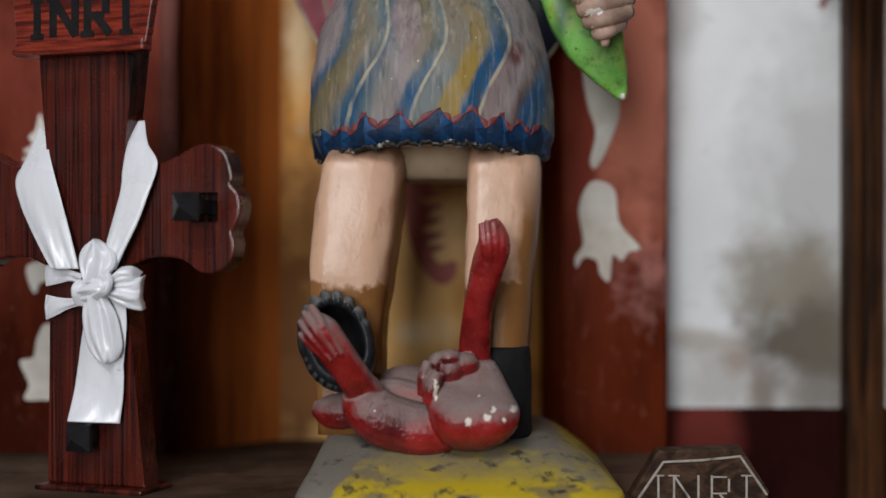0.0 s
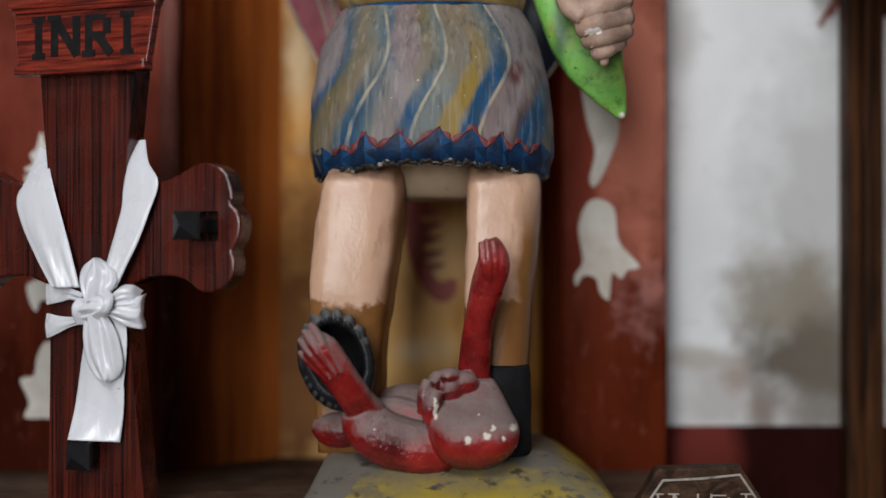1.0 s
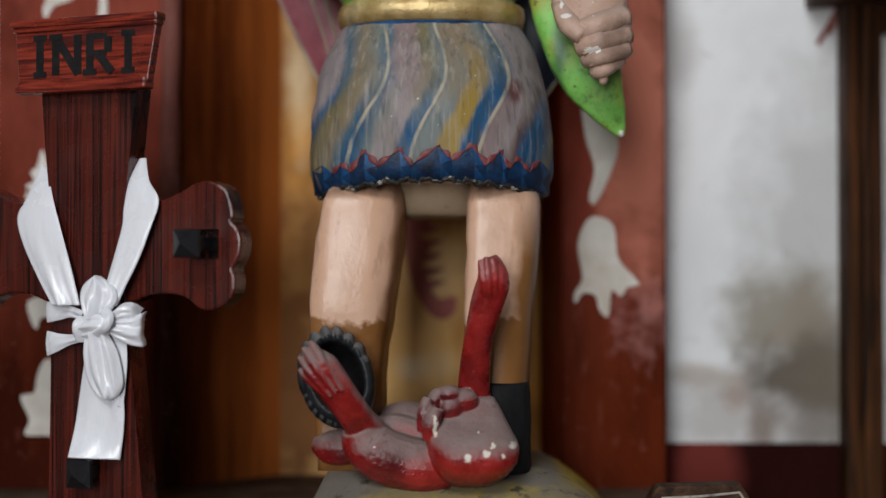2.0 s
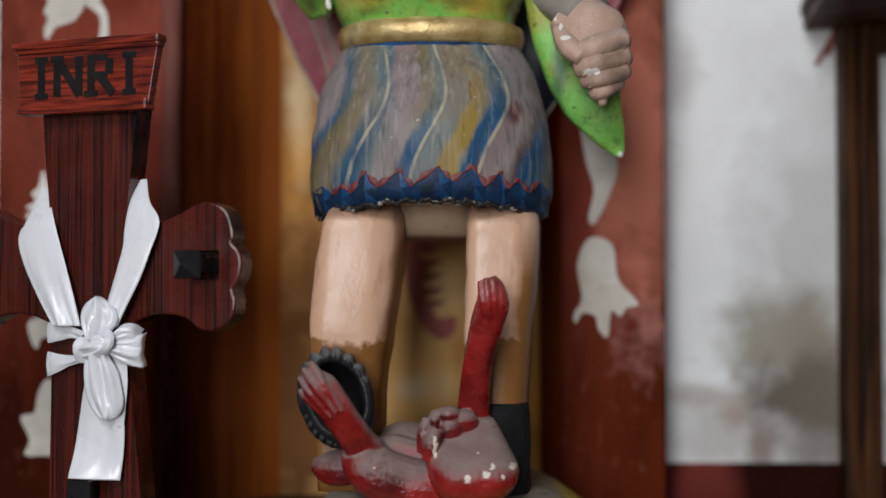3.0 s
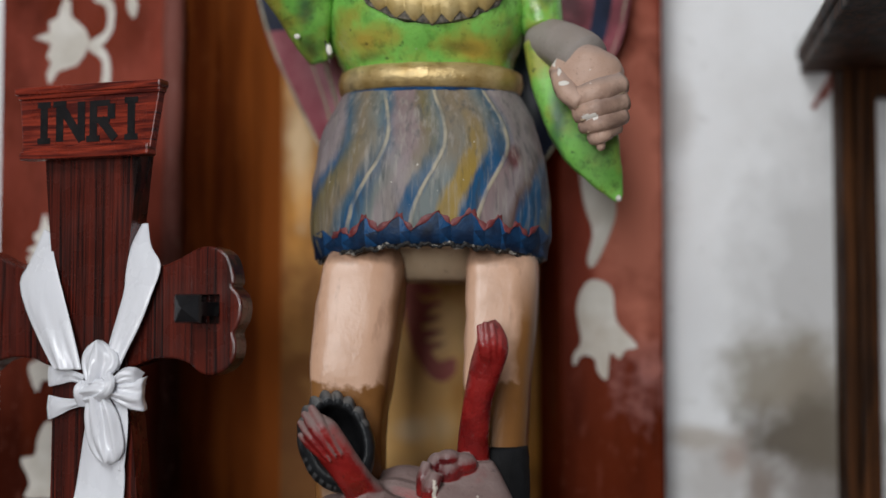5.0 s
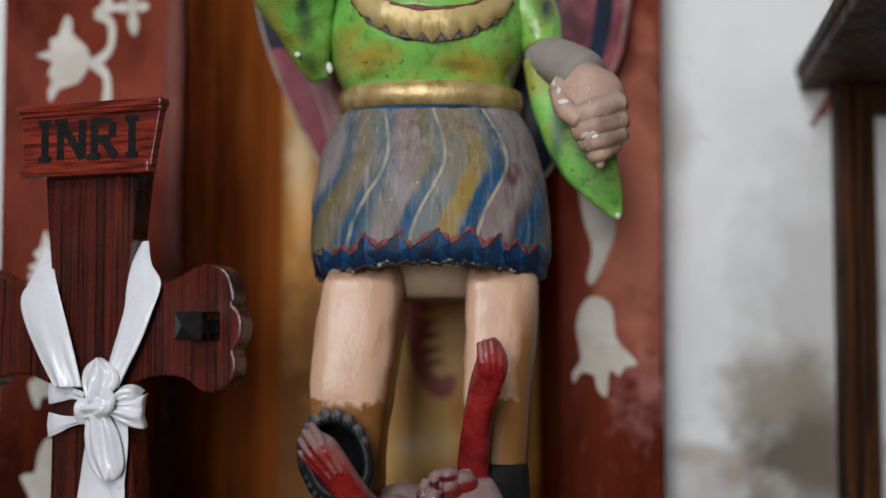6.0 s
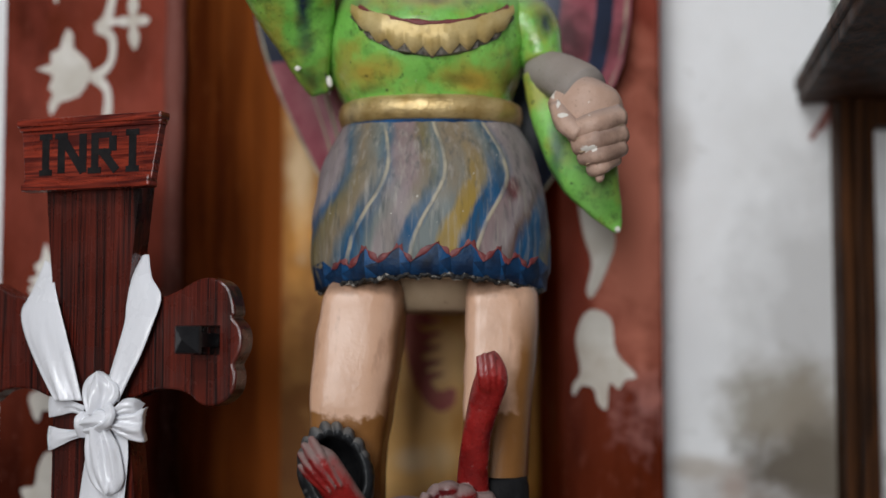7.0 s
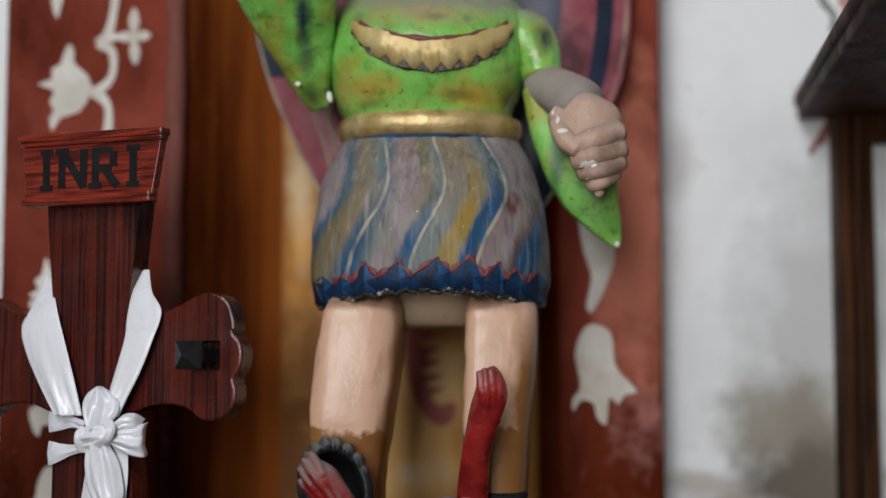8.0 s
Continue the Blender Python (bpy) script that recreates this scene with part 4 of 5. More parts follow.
# toothed border
zig = [(-0.1028, 1.4904), (-0.0930, 1.4937), (-0.0850, 1.4868), (-0.0772, 1.4933), (-0.0703, 1.4874), (-0.0595, 1.5032), (-0.0493, 1.4913),
       (-0.0327, 1.5036), (-0.0239, 1.4913), (-0.0033, 1.5062), (0.0072, 1.4957), (0.0226, 1.5067), (0.0331, 1.4922), (0.0440, 1.5032),
       (0.0497, 1.4909), (0.0590, 1.4977), (0.0666, 1.4877), (0.0753, 1.4973), (0.0848, 1.4895)]
for (xl, zl), (xp, zp), (xr, zr) in zip(zig[0:-2:2], zig[1:-1:2], zig[2::2]):
    # each tooth is a low faceted point that leans out over the hem
    out = 0.001 + 0.0036 * max(0.0, 1 - abs((xp - AX) / 0.09) ** 3)
    low_l, low_p, low_r = hem(xl) + 0.001, hem(xp) + 0.001, hem(xr) + 0.001
    cx = xp + 0.12 * (xr - xp)
    P, L, R, C, BL, BM, BR = [S.verts.new(on(SK, *q)) for q in ((xp, zp, 0.0014), (xl, zl, 0.0008), (xr, zr, 0.0008), (cx, 0.4 * zp + 0.6 * low_p, out),
                                                              (xl, low_l, 0.0006), (cx, low_p, 0.4 * out), (xr, low_r, 0.0006))]
    TL, TM, TR = [S.verts.new(on(SK, x, z - 0.002, -0.005)) for x, z in ((xl, low_l), (cx, low_p), (xr, low_r))]
    # left and valley facets take the darker blue, painting in their shade
    for f, tone in (((P, L, C), M_BLUE_SHADED), ((P, C, R), M_BLUE), ((L, BL, C), M_BLUE_SHADED), ((BL, BM, C), M_BLUE_SHADED), ((BM, BR, C), M_BLUE), ((BR, R, C), M_BLUE_SHADED)):
        S.faces.new(f).material_index = tone
    for f in ((BL, TL, TM, BM), (BM, TM, TR, BR)):
        S.faces.new(f).material_index = M_RIM
for (xa, za), (xb, zb) in zip(zig[2:-2], zig[3:-1]):
    # worn red outline, a flat brush stroke
    d = Vector((xb - xa, zb - za)).normalized()
    rows = []
    for k in range(7):
        x, z, w = xa + (xb - xa) * k / 6, za + (zb - za) * k / 6, max(0.0003, 0.0012 + 0.0009 * math.sin(k * 1.3 + xa * 900))
        rows.append([S.verts.new(on(SK, x - d.y * o * w, z + d.x * o * w, h)) for o, h in ((-1, 0.0012), (0, 0.0024), (1.6, 0.0010))])
    for a, b in zip(rows, rows[1:]):
        for k in range(2):
            S.faces.new((a[k], b[k], b[k + 1], a[k + 1])).material_index = M_CRIM
# ragged dark lower rim
thread(S, [on(SK, x, hem(x) - 0.0002 + 0.0013 * math.sin(x * 400) + 0.0008 * math.sin(x * 1130), 0.0004) for x in np.linspace(SK[0, 1] + 0.001, SK[0, 2] - 0.001, 140)], 0.0019, M_RIM, 1, 8)
# block between the legs under the skirt
upright(S, [(1.4544, -0.0302, 0.0239, 1.15, 1.215), (1.4591, -0.0377, 0.0285, 1.14, 1.225),
            (HEM + 0.012, -0.0423, 0.0323, 1.13, 1.23)], M_UNDER, 28)
# belt, torso
belt = []
for z, o in ((1.6059, 0.001), (1.6082, 0.0055), (1.6156, 0.0075), (1.6229, 0.0065), (1.6266, 0.001)):
    x0, x1, y0, y1 = -0.0782, 0.0598, 1.121, 1.227
    ring = []
    for k in range(72):
        a = 2 * math.pi * k / 72
        c, s = math.cos(a), math.sin(a)
        ring.append(((x0 + x1) / 2 + ((x1 - x0) / 2 + o) * math.copysign(abs(c) ** (2 / 2.3), c), (y0 + y1) / 2 + ((y1 - y0) / 2 + o) * math.copysign(abs(s) ** (2 / 2.3), s), z))
    belt.append(ring)
skin(S, belt, M_GOLD, False)
low = [Vector(v) + Vector((0, 0, -0.0025)) for v in belt[0]]
skin(S, [[(v.x + (v.x - AX) * 0.012, v.y + (v.y - AY) * 0.03, v.z - 0.001) for v in low], [(v.x + (v.x - AX) * 0.03, v.y + (v.y - AY) * 0.06, v.z + 0.003) for v in low]], M_BLUE, False)
upright(S, [tuple(r) for r in TO], M_GREEN, 64, 2.3, 5)
# collar: crescent with a notched lower edge, and its red upper line
xs = np.linspace(-0.0709, 0.0560, 109)
rows, dark_rows = [], []
for i, x in enumerate(xs):
    s = (x - xs[0]) / (xs[-1] - xs[0]) * 2 - 1
    top = np.interp(s * s, (0, 1), (1.6799, 1.7003))
    bot = np.interp(abs(s), (0, 0.5, 0.8, 1), (1.6538, 1.6603, 1.6710, 1.6894))
    full = bot - 0.001
    notch = max(0.0, (abs((i % 12) / 6 - 1) - 0.15) / 0.85)
    bot += 0.0068 * notch * (1 - 0.5 * abs(s) ** 3)
    dark_rows.append([S.verts.new(on(TO, x, top * 0.4 + bot * 0.6, 0.0014)), S.verts.new(on(TO, x, bot - 0.001, 0.0019)), S.verts.new(on(TO, x, full + 0.0005, 0.0019 + 0.0016 * notch)), S.verts.new(on(TO, x, full - 0.0005, -0.001))])
    rows.append([S.verts.new(on(TO, x, top + 0.0006, 0.0026)), S.verts.new(on(TO, x, top * 0.6 + (full + 0.007) * 0.4, 0.0034)), S.verts.new(on(TO, x, bot, 0.0036)), S.verts.new(on(TO, x, bot - 0.0005, -0.001))])
for a, b in zip(rows, rows[1:]):
    for k in range(3):
        S.faces.new((a[k], b[k], b[k + 1], a[k + 1])).material_index = M_COLLAR
for a, b in zip(dark_rows, dark_rows[1:]):
    for k in range(3):
        S.faces.new((a[k], b[k], b[k + 1], a[k + 1])).material_index = M_NOTCH
rows = []
for x in np.linspace(xs[0] + 0.006, xs[-1] - 0.004, 40):
    z = np.interp(abs((x - xs[0]) / (xs[-1] - xs[0]) * 2 - 1) ** 2, (0, 1), (1.6799, 1.7008))
    w = 0.0014 + 0.0006 * math.sin(x * 260)
    rows.append([S.verts.new(on(TO, x, z + o * w, h)) for o, h in ((-1, 0.0022), (0.2, 0.0034), (1.2, 0.0008))])
for a, b in zip(rows, rows[1:]):
    for k in range(2):
        S.faces.new((a[k], b[k], b[k + 1], a[k + 1])).material_index = M_CRIM
# neck and plain head
upright(S, [(1.7334, -0.0167, 0.0299, 1.152, 1.195), (1.7575, -0.0134, 0.0267, 1.155, 1.195)], M_SKIN, 24)
blob(S, (0.005, 1.168, 1.7575 + 0.05), (0.04, 0.045, 0.055), M_SKIN)
# raised arm with a wide sleeve
limb(S, [(-0.1006, 1.1660, 1.6359) + (0.008,), (-0.1066, 1.1580, 1.6543) + (0.0155,), (-0.1114, 1.1480, 1.6757) + (0.0235,), (-0.1171, 1.1380, 1.6969) + (0.0315,), (-0.1217, 1.1280, 1.7177) + (0.0385,), (-0.1294, 1.1120, 1.7503) + (0.049,)],
     M_GREEN, 32, 6, 0.75, 3.4)
limb(S, [(-0.0931, 1.1720, 1.7002) + (0.013,), (-0.0941, 1.1750, 1.6673) + (0.011,), (-0.0967, 1.1750, 1.6409) + (0.006,)], M_GREEN, 16, 4)
thread(S, [(-0.1620, 1.1220, 1.7207), (-0.1448, 1.1320, 1.6908), (-0.1311, 1.1420, 1.6674), (-0.1174, 1.1550, 1.6466)], 0.0011, M_LINE, 4)
limb(S, [(-0.1356, 1.1500, 1.7614) + (0.026,), (-0.1391, 1.1300, 1.7884) + (0.02,), (-0.1400, 1.1200, 1.8085) + (0.021,)], M_SKIN, 14, 4)
# bare chips and a dark open seam where the raised arm joins
blob(S, (-0.1162, 1.1380, 1.6507), (0.0026, 0.0014, 0.0024), M_CHIP, (0, 0, 0), 10, 8)
blob(S, (-0.0915, 1.1500, 1.6424), (0.0020, 0.0014, 0.0042), M_CHIP, (0, -12, 0), 10, 8)
blob(S, (-0.0891, 1.1450, 1.6854), (0.0014, 0.0014, 0.0055), M_CHIP, (0, -14, 0), 10, 8)
thread(S, [(-0.0892, 1.1460, 1.7011), (-0.0940, 1.1500, 1.6762), (-0.0954, 1.1520, 1.6531), (-0.0911, 1.1520, 1.6315)], 0.0011, M_NOTCH, 5)
# lowered arm: shoulder, forearm, fist, hanging sleeve
limb(S, [(0.0551, 1.1650, 1.6976) + (0.021,), (0.0708, 1.1600, 1.6907) + (0.0245,), (0.0792, 1.1550, 1.6735) + (0.0195,), (0.0821, 1.1500, 1.6574) + (0.016,)], M_GREEN, 20, 5)
limb(S, [(0.0810, 1.1550, 1.6537) + (0.016,), (0.0914, 1.1400, 1.6460) + (0.019,), (0.1056, 1.1200, 1.6339) + (0.02,), (0.1131, 1.1100, 1.6266) + (0.0195,)], M_DUSTY, 20, 5)
rows = []
for cen, w, d in (((0.0793, 1.1500, 1.6527), 0.013, 0.018), ((0.0871, 1.1450, 1.6284), 0.017, 0.02), ((0.1012, 1.1400, 1.5974), 0.022, 0.02), ((0.1165, 1.1400, 1.5675), 0.0225, 0.017),
                  ((0.1296, 1.1450, 1.5428), 0.015, 0.012), ((0.1391, 1.1500, 1.5263), 0.007, 0.007), ((0.1432, 1.1500, 1.5189), 0.002, 0.003)):
    rows.append((*cen, w, d))
rings = []
for x, y, z, w, d in smooth_line(rows, 4):
    rings.append([(x + w * math.copysign(abs(math.cos(a)) ** 0.55, math.cos(a)), y + 0.62 * d * math.copysign(abs(math.sin(a)) ** 0.6, math.sin(a)), z + 0.45 * w * math.cos(a)) for a in np.linspace(0, 2 * math.pi, 32, endpoint=False)])
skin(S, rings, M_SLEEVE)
blob(S, (0.1424, 1.1470, 1.5209), (0.0026, 0.004, 0.003), M_CHIP, u=10, v=8)
limb(S, [(0.0919, 1.1180, 1.6272) + (0.012,), (0.1006, 1.1160, 1.6209) + (0.0195,), (0.1159, 1.1120, 1.6143) + (0.0225,), (0.1317, 1.1140, 1.6110) + (0.0185,), (0.1396, 1.1160, 1.6096) + (0.010,)], M_FIST, 24, 5, 0.85, 3.2)
for a, b, c, r in (((0.1007, 1.1040, 1.5932), (0.1184, 1.0940, 1.5970), (0.1392, 1.1060, 1.6070), 0.0105), ((0.1049, 1.1020, 1.5826), (0.1199, 1.0930, 1.5853), (0.1409, 1.1060, 1.5935), 0.0095),
                   ((0.1103, 1.1040, 1.5736), (0.1217, 1.0940, 1.5748), (0.1399, 1.1060, 1.5828), 0.0085), ((0.1174, 1.1050, 1.5639), (0.1229, 1.0980, 1.5656), (0.1356, 1.1080, 1.5732), 0.007)):
    limb(S, [(*a, r * 0.8), (*b, r), (*c, r * 0.95)], M_FIST, 14, 5)
limb(S, [(0.0910, 1.1080, 1.6150) + (0.0075,), (0.0969, 1.1000, 1.6002) + (0.0085,), (0.1071, 1.0920, 1.5887) + (0.0065,)], M_FIST, 12, 4)
# thin darker threads paint the shade in the creases between the fingers
for a, b in (((0.0981, 1.0940, 1.5970), (0.1401, 1.0980, 1.6101)), ((0.1014, 1.0920, 1.5856), (0.1416, 1.0970, 1.5988)), ((0.1066, 1.0920, 1.5759), (0.1415, 1.0970, 1.5868)), ((0.1120, 1.0940, 1.5669), (0.1390, 1.0990, 1.5764))):
    thread(S, [a, tuple((Vector(a) + Vector(b)) / 2 + Vector((0, -0.0045, -0.001))), b], 0.0009, M_UNDER, 5)
blob(S, (0.1232, 1.1020, 1.5573), (0.004, 0.004, 0.0045), M_FIST, u=10, v=8)
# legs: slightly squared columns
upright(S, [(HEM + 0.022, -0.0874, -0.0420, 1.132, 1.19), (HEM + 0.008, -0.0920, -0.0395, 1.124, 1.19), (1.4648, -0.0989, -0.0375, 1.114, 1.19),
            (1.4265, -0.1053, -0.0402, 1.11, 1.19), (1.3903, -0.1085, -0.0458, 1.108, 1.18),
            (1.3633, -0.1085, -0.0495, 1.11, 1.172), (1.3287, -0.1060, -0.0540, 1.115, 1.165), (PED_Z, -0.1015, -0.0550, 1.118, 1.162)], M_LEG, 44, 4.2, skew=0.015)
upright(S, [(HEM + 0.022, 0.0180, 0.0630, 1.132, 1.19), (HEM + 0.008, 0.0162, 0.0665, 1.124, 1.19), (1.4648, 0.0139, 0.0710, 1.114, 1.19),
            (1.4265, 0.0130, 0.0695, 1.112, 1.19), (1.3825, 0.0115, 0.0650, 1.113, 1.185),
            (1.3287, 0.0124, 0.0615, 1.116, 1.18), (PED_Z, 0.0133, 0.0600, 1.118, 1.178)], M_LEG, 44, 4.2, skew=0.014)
# boot of the standing leg
upright(S, [(PED_Z, 0.0126, 0.0691, 1.09, 1.195), (1.2803, 0.0139, 0.0691, 1.092, 1.193), (1.3043, 0.0152, 0.0691, 1.105, 1.188),
            (1.3227, 0.0161, 0.0686, 1.108, 1.185), (1.3244, 0.0188, 0.0655, 1.112, 1.18)], M_SHOE, 32, 3.0)
# scalloped boot cuff of the other leg, opening forward: deep rounded lobes above, a plain rim below
CU = np.array((-0.0782, 1.0780, 1.3323))
tilt = pose(*CU, 0, 0, 0) @ pose(0, 0, 0, -14, -14, 14)
rings = []
for depth, rx, rz, sc in ((0.024, 0.004, 0.006, 0.0), (0.022, 0.012, 0.018, 0.0), (0.016, 0.0175, 0.026, 0.0), (0.004, 0.0185, 0.0265, 0.01), (-0.002, 0.0195, 0.0275, 0.05),
                          (-0.0025, 0.0225, 0.0310, 0.09), (0.001, 0.0262, 0.0360, 0.12), (0.008, 0.0288, 0.0392, 0.11), (0.014, 0.0275, 0.038, 0.08), (0.022, 0.022, 0.031, 0.03), (0.028, 0.012, 0.018, 0.0)):
    ring = []
    for k in range(192):
        a = 2 * math.pi * k / 192
        lobe = abs(math.sin(a * 9 + 0.4)) ** 0.7 - 0.6
        f_ = 1 + 0.85 * sc * lobe * min(1.0, max(0.0, 2.0 * math.sin(a + 0.1) - 0.35))
        ring.append(tilt @ Vector((rx * f_ * math.cos(a), depth - 0.03 * sc * lobe * max(0.0, math.sin(a + 0.1)), rz * f_ * math.sin(a))))
    rings.append(ring)
first = len(S.faces)
skin(S, rings, M_BOOT)
S.faces.ensure_lookup_table()
for k in range(4 * 192):
    S.faces[first + k].material_index = M_SHOE
for row in (4, 5, 6, 7):
    for k in range(192):
        a = 2 * math.pi * k / 192
        if math.sin(a + 0.25) > 0.35 and row > 4 or row == 6 and 3.3 < a < 4.3 and math.sin(a * 31) > -0.2:
            S.faces[first + row * 192 + k].material_index = M_WORN
# wings behind the shoulders
def wing(outer, inner, y, mat_rows, lines):
    """A feathered blade between two edges, thick in the middle."""
    o, i_ = smooth_line(outer, 6), smooth_line(inner, 6)
    cols = []
    n = 8
    for a, b in zip(o, i_):
        cols.append([[S.verts.new((a[0] + (b[0] - a[0]) * k / n, y - sgn * 0.011 * math.sin(math.pi * k / n), a[1] + (b[1] - a[1]) * k / n)) for k in range(n + 1)] for sgn in (1, -1)])
    for ca, cb in zip(cols, cols[1:]):
        for s in (0, 1):
            for k in range(n):
                S.faces.new((ca[s][k], cb[s][k], cb[s][k + 1], ca[s][k + 1])).material_index = mat_rows(cols.index(ca) / len(cols), k / n)
    for t in lines:
        thread(S, [(a[0] + (b[0] - a[0]) * t, y - 0.011 * math.sin(math.pi * t), a[1] + (b[1] - a[1]) * t) for a, b in zip(o[::3], i_[::3])], 0.0011, M_LINE, 1, 6)


wing([(-0.1593, 1.8458), (-0.1715, 1.7988), (-0.1705, 1.7520), (-0.1655, 1.7106), (-0.1513, 1.6644), (-0.1276, 1.6133), (-0.1010, 1.5626), (-0.0858, 1.5373)],
     [(-0.0722, 1.8458), (-0.0618, 1.7988), (-0.0565, 1.7520), (-0.0513, 1.7106), (-0.0461, 1.6644), (-0.0459, 1.6235), (-0.0609, 1.5727), (-0.0783, 1.5353)], 1.26,
     lambda a, k: M_NAVY if a < 0.5 and k < 0.45 else M_PINK, (0.02, 0.3, 0.42))
wing([(0.1582, 1.8458), (0.1710, 1.7988), (0.1704, 1.7520), (0.1669, 1.7055), (0.1538, 1.6593), (0.1256, 1.6133), (0.0900, 1.5626), (0.0672, 1.5373)],
     [(0.0506, 1.8458), (0.0454, 1.7988), (0.0453, 1.7520), (0.0401, 1.7106), (0.0400, 1.6644), (0.0399, 1.6235), (0.0498, 1.5727), (0.0597, 1.5353)], 1.26,
     lambda a, k: M_NAVY if 0.05 < k < 0.24 or a > 0.62 or k > 0.45 else M_PINK, (0.03,))
S.normal_update()
for v in S.verts:
    k = 0.0011 * noise.noise(v.co * 55) + 0.0006 * noise.noise(v.co * 160)
    v.co += v.normal * k
statue = thing("angel_statue", "painted wooden angel statue in green tunic and striped blue skirt", "statue", bm=S, mats=STATUE)
for p in statue.data.polygons:
    p.use_smooth = p.material_index != M_NOTCH

# ---------------------------------------------------------------- the red figure underfoot, one mesh
D = bmesh.new()
# shoulders and chest, a crescent lying on the pedestal
limb(D, [(-0.0631, 1.0780, 1.2953) + (0.013,), (-0.0582, 1.0820, 1.2848) + (0.0185,), (-0.0473, 1.0830, 1.2746) + (0.0205,), (-0.0305, 1.0850, 1.2676) + (0.0205,), (-0.0123, 1.0850, 1.2642) + (0.02,), (0.0068, 1.0850, 1.2629) + (0.015,)], 0, 20, 5, 1.1)
limb(D, [(-0.0411, 1.1200, 1.2803) + (0.014,), (-0.0168, 1.1050, 1.2733) + (0.018,), (0.0026, 1.1000, 1.2717) + (0.018,)], 0, 18, 5)
blob(D, (-0.0307, 1.1400, 1.2884), (0.028, 0.03, 0.02), 0, (0, -8, 0))
blob(D, (-0.0291, 1.1650, 1.2914), (0.019, 0.02, 0.01))
blob(D, (-0.0522, 1.0980, 1.2840), (0.019, 0.017, 0.014), 0, (0, 35, 0))
blob(D, (-0.0583, 1.1000, 1.2795), (0.017, 0.016, 0.015), 0)
limb(D, [(-0.0556, 1.1050, 1.2884) + (0.01,), (-0.0364, 1.1100, 1.2879) + (0.014,), (-0.0103, 1.1000, 1.2825) + (0.012,)], 0, 14, 4)
# hip
limb(D, [(-0.0965, 1.1300, 1.2762) + (0.008,), (-0.0847, 1.1200, 1.2747) + (0.014,), (-0.0693, 1.1180, 1.2762) + (0.014,), (-0.0561, 1.1150, 1.2787) + (0.012,)], 0, 16, 5)
# arm that reaches across the boot
limb(D, [(-0.0494, 1.0920, 1.2803, 0.008), (-0.0550, 1.0840, 1.2888, 0.0140), (-0.0618, 1.0740, 1.2991, 0.0128), (-0.0712, 1.0620, 1.3143, 0.0124),
         (-0.0815, 1.0550, 1.3296, 0.0132), (-0.0895, 1.0520, 1.3410, 0.0132), (-0.0950, 1.0540, 1.3495, 0.008)], 0, 20, 5, 0.8, 2.5)
for a, b, r in (((-0.0865, 1.0460, 1.3433), (-0.0962, 1.0540, 1.3589), 0.0042), ((-0.0913, 1.0450, 1.3401), (-0.1015, 1.0540, 1.3544), 0.004), ((-0.0947, 1.0470, 1.3351), (-0.1046, 1.0560, 1.3477), 0.0037), ((-0.0958, 1.0500, 1.3292), (-0.1048, 1.0580, 1.3385), 0.0033)):
    wrist = Vector(b) + 2.3 * (Vector(a) - Vector(b)) + Vector((0.001, 0.0105, 0.0))
    limb(D, [(*wrist, r * 0.3), (*(Vector(a) + Vector((0, -0.003, 0.001))), r * 0.85), (*((Vector(a) + Vector(b)) / 2 + Vector((0, -0.0025, 0.001))), r * 0.9), (*b, r * 0.6)], 0, 10, 4)
# raised arm with its open paw
limb(D, [(0.0250, 1.1050, 1.3078) + (0.0125,), (0.0240, 1.1000, 1.3211) + (0.0125,), (0.0247, 1.0900, 1.3409) + (0.0115,), (0.0278, 1.0800, 1.3646) + (0.011,), (0.0334, 1.0720, 1.3879) + (0.0125,), (0.0375, 1.0680, 1.4025) + (0.0125,), (0.0358, 1.0660, 1.4150) + (0.0095,), (0.0341, 1.0660, 1.4212) + (0.006,)], 0, 20, 5, 0.8)
for a, b in (((0.0315, 1.0640, 1.3880), (0.0277, 1.0600, 1.4190)), ((0.0352, 1.0630, 1.3871), (0.0322, 1.0590, 1.4211)), ((0.0394, 1.0640, 1.3880), (0.0372, 1.0600, 1.4207)), ((0.0428, 1.0660, 1.3888), (0.0427, 1.0630, 1.4153))):
    limb(D, [(*a, 0.001), (*((Vector(a) + Vector(b)) / 2 + Vector((0, -0.004, 0))), 0.0031), (*b, 0.0022)], 0, 10, 4)
# head thrown back
upright(D, [(1.2519, 0.0067, 0.0350, 1.066, 1.1), (1.2582, -0.0025, 0.0463, 1.054, 1.11), (1.2679, -0.0082, 0.0551, 1.047, 1.118),
            (1.2803, -0.0115, 0.0572, 1.047, 1.12), (1.2896, -0.0124, 0.0529, 1.055, 1.122), (1.2993, -0.0117, 0.0480, 1.07, 1.122),
            (1.3073, -0.0059, 0.0440, 1.08, 1.12), (1.3150, 0.0068, 0.0392, 1.088, 1.115)], 0, 36, 3.3, 4)
blob(D, (0.0051, 1.0850, 1.3095), (0.013, 0.014, 0.016), 0, (0, 10, 0))
blob(D, (-0.0059, 1.0800, 1.3128), (0.0065, 0.008, 0.011), 0, (0, 15, 0))
blob(D, (0.0046, 1.0800, 1.3187), (0.009, 0.009, 0.007), 0)
blob(D, (0.0152, 1.0850, 1.3137), (0.012, 0.011, 0.009), 0)
limb(D, [(-0.0100, 1.0680, 1.2859) + (0.005,), (-0.0083, 1.0660, 1.2986) + (0.0065,), (-0.0033, 1.0680, 1.3088) + (0.005,)], 0, 12, 4)
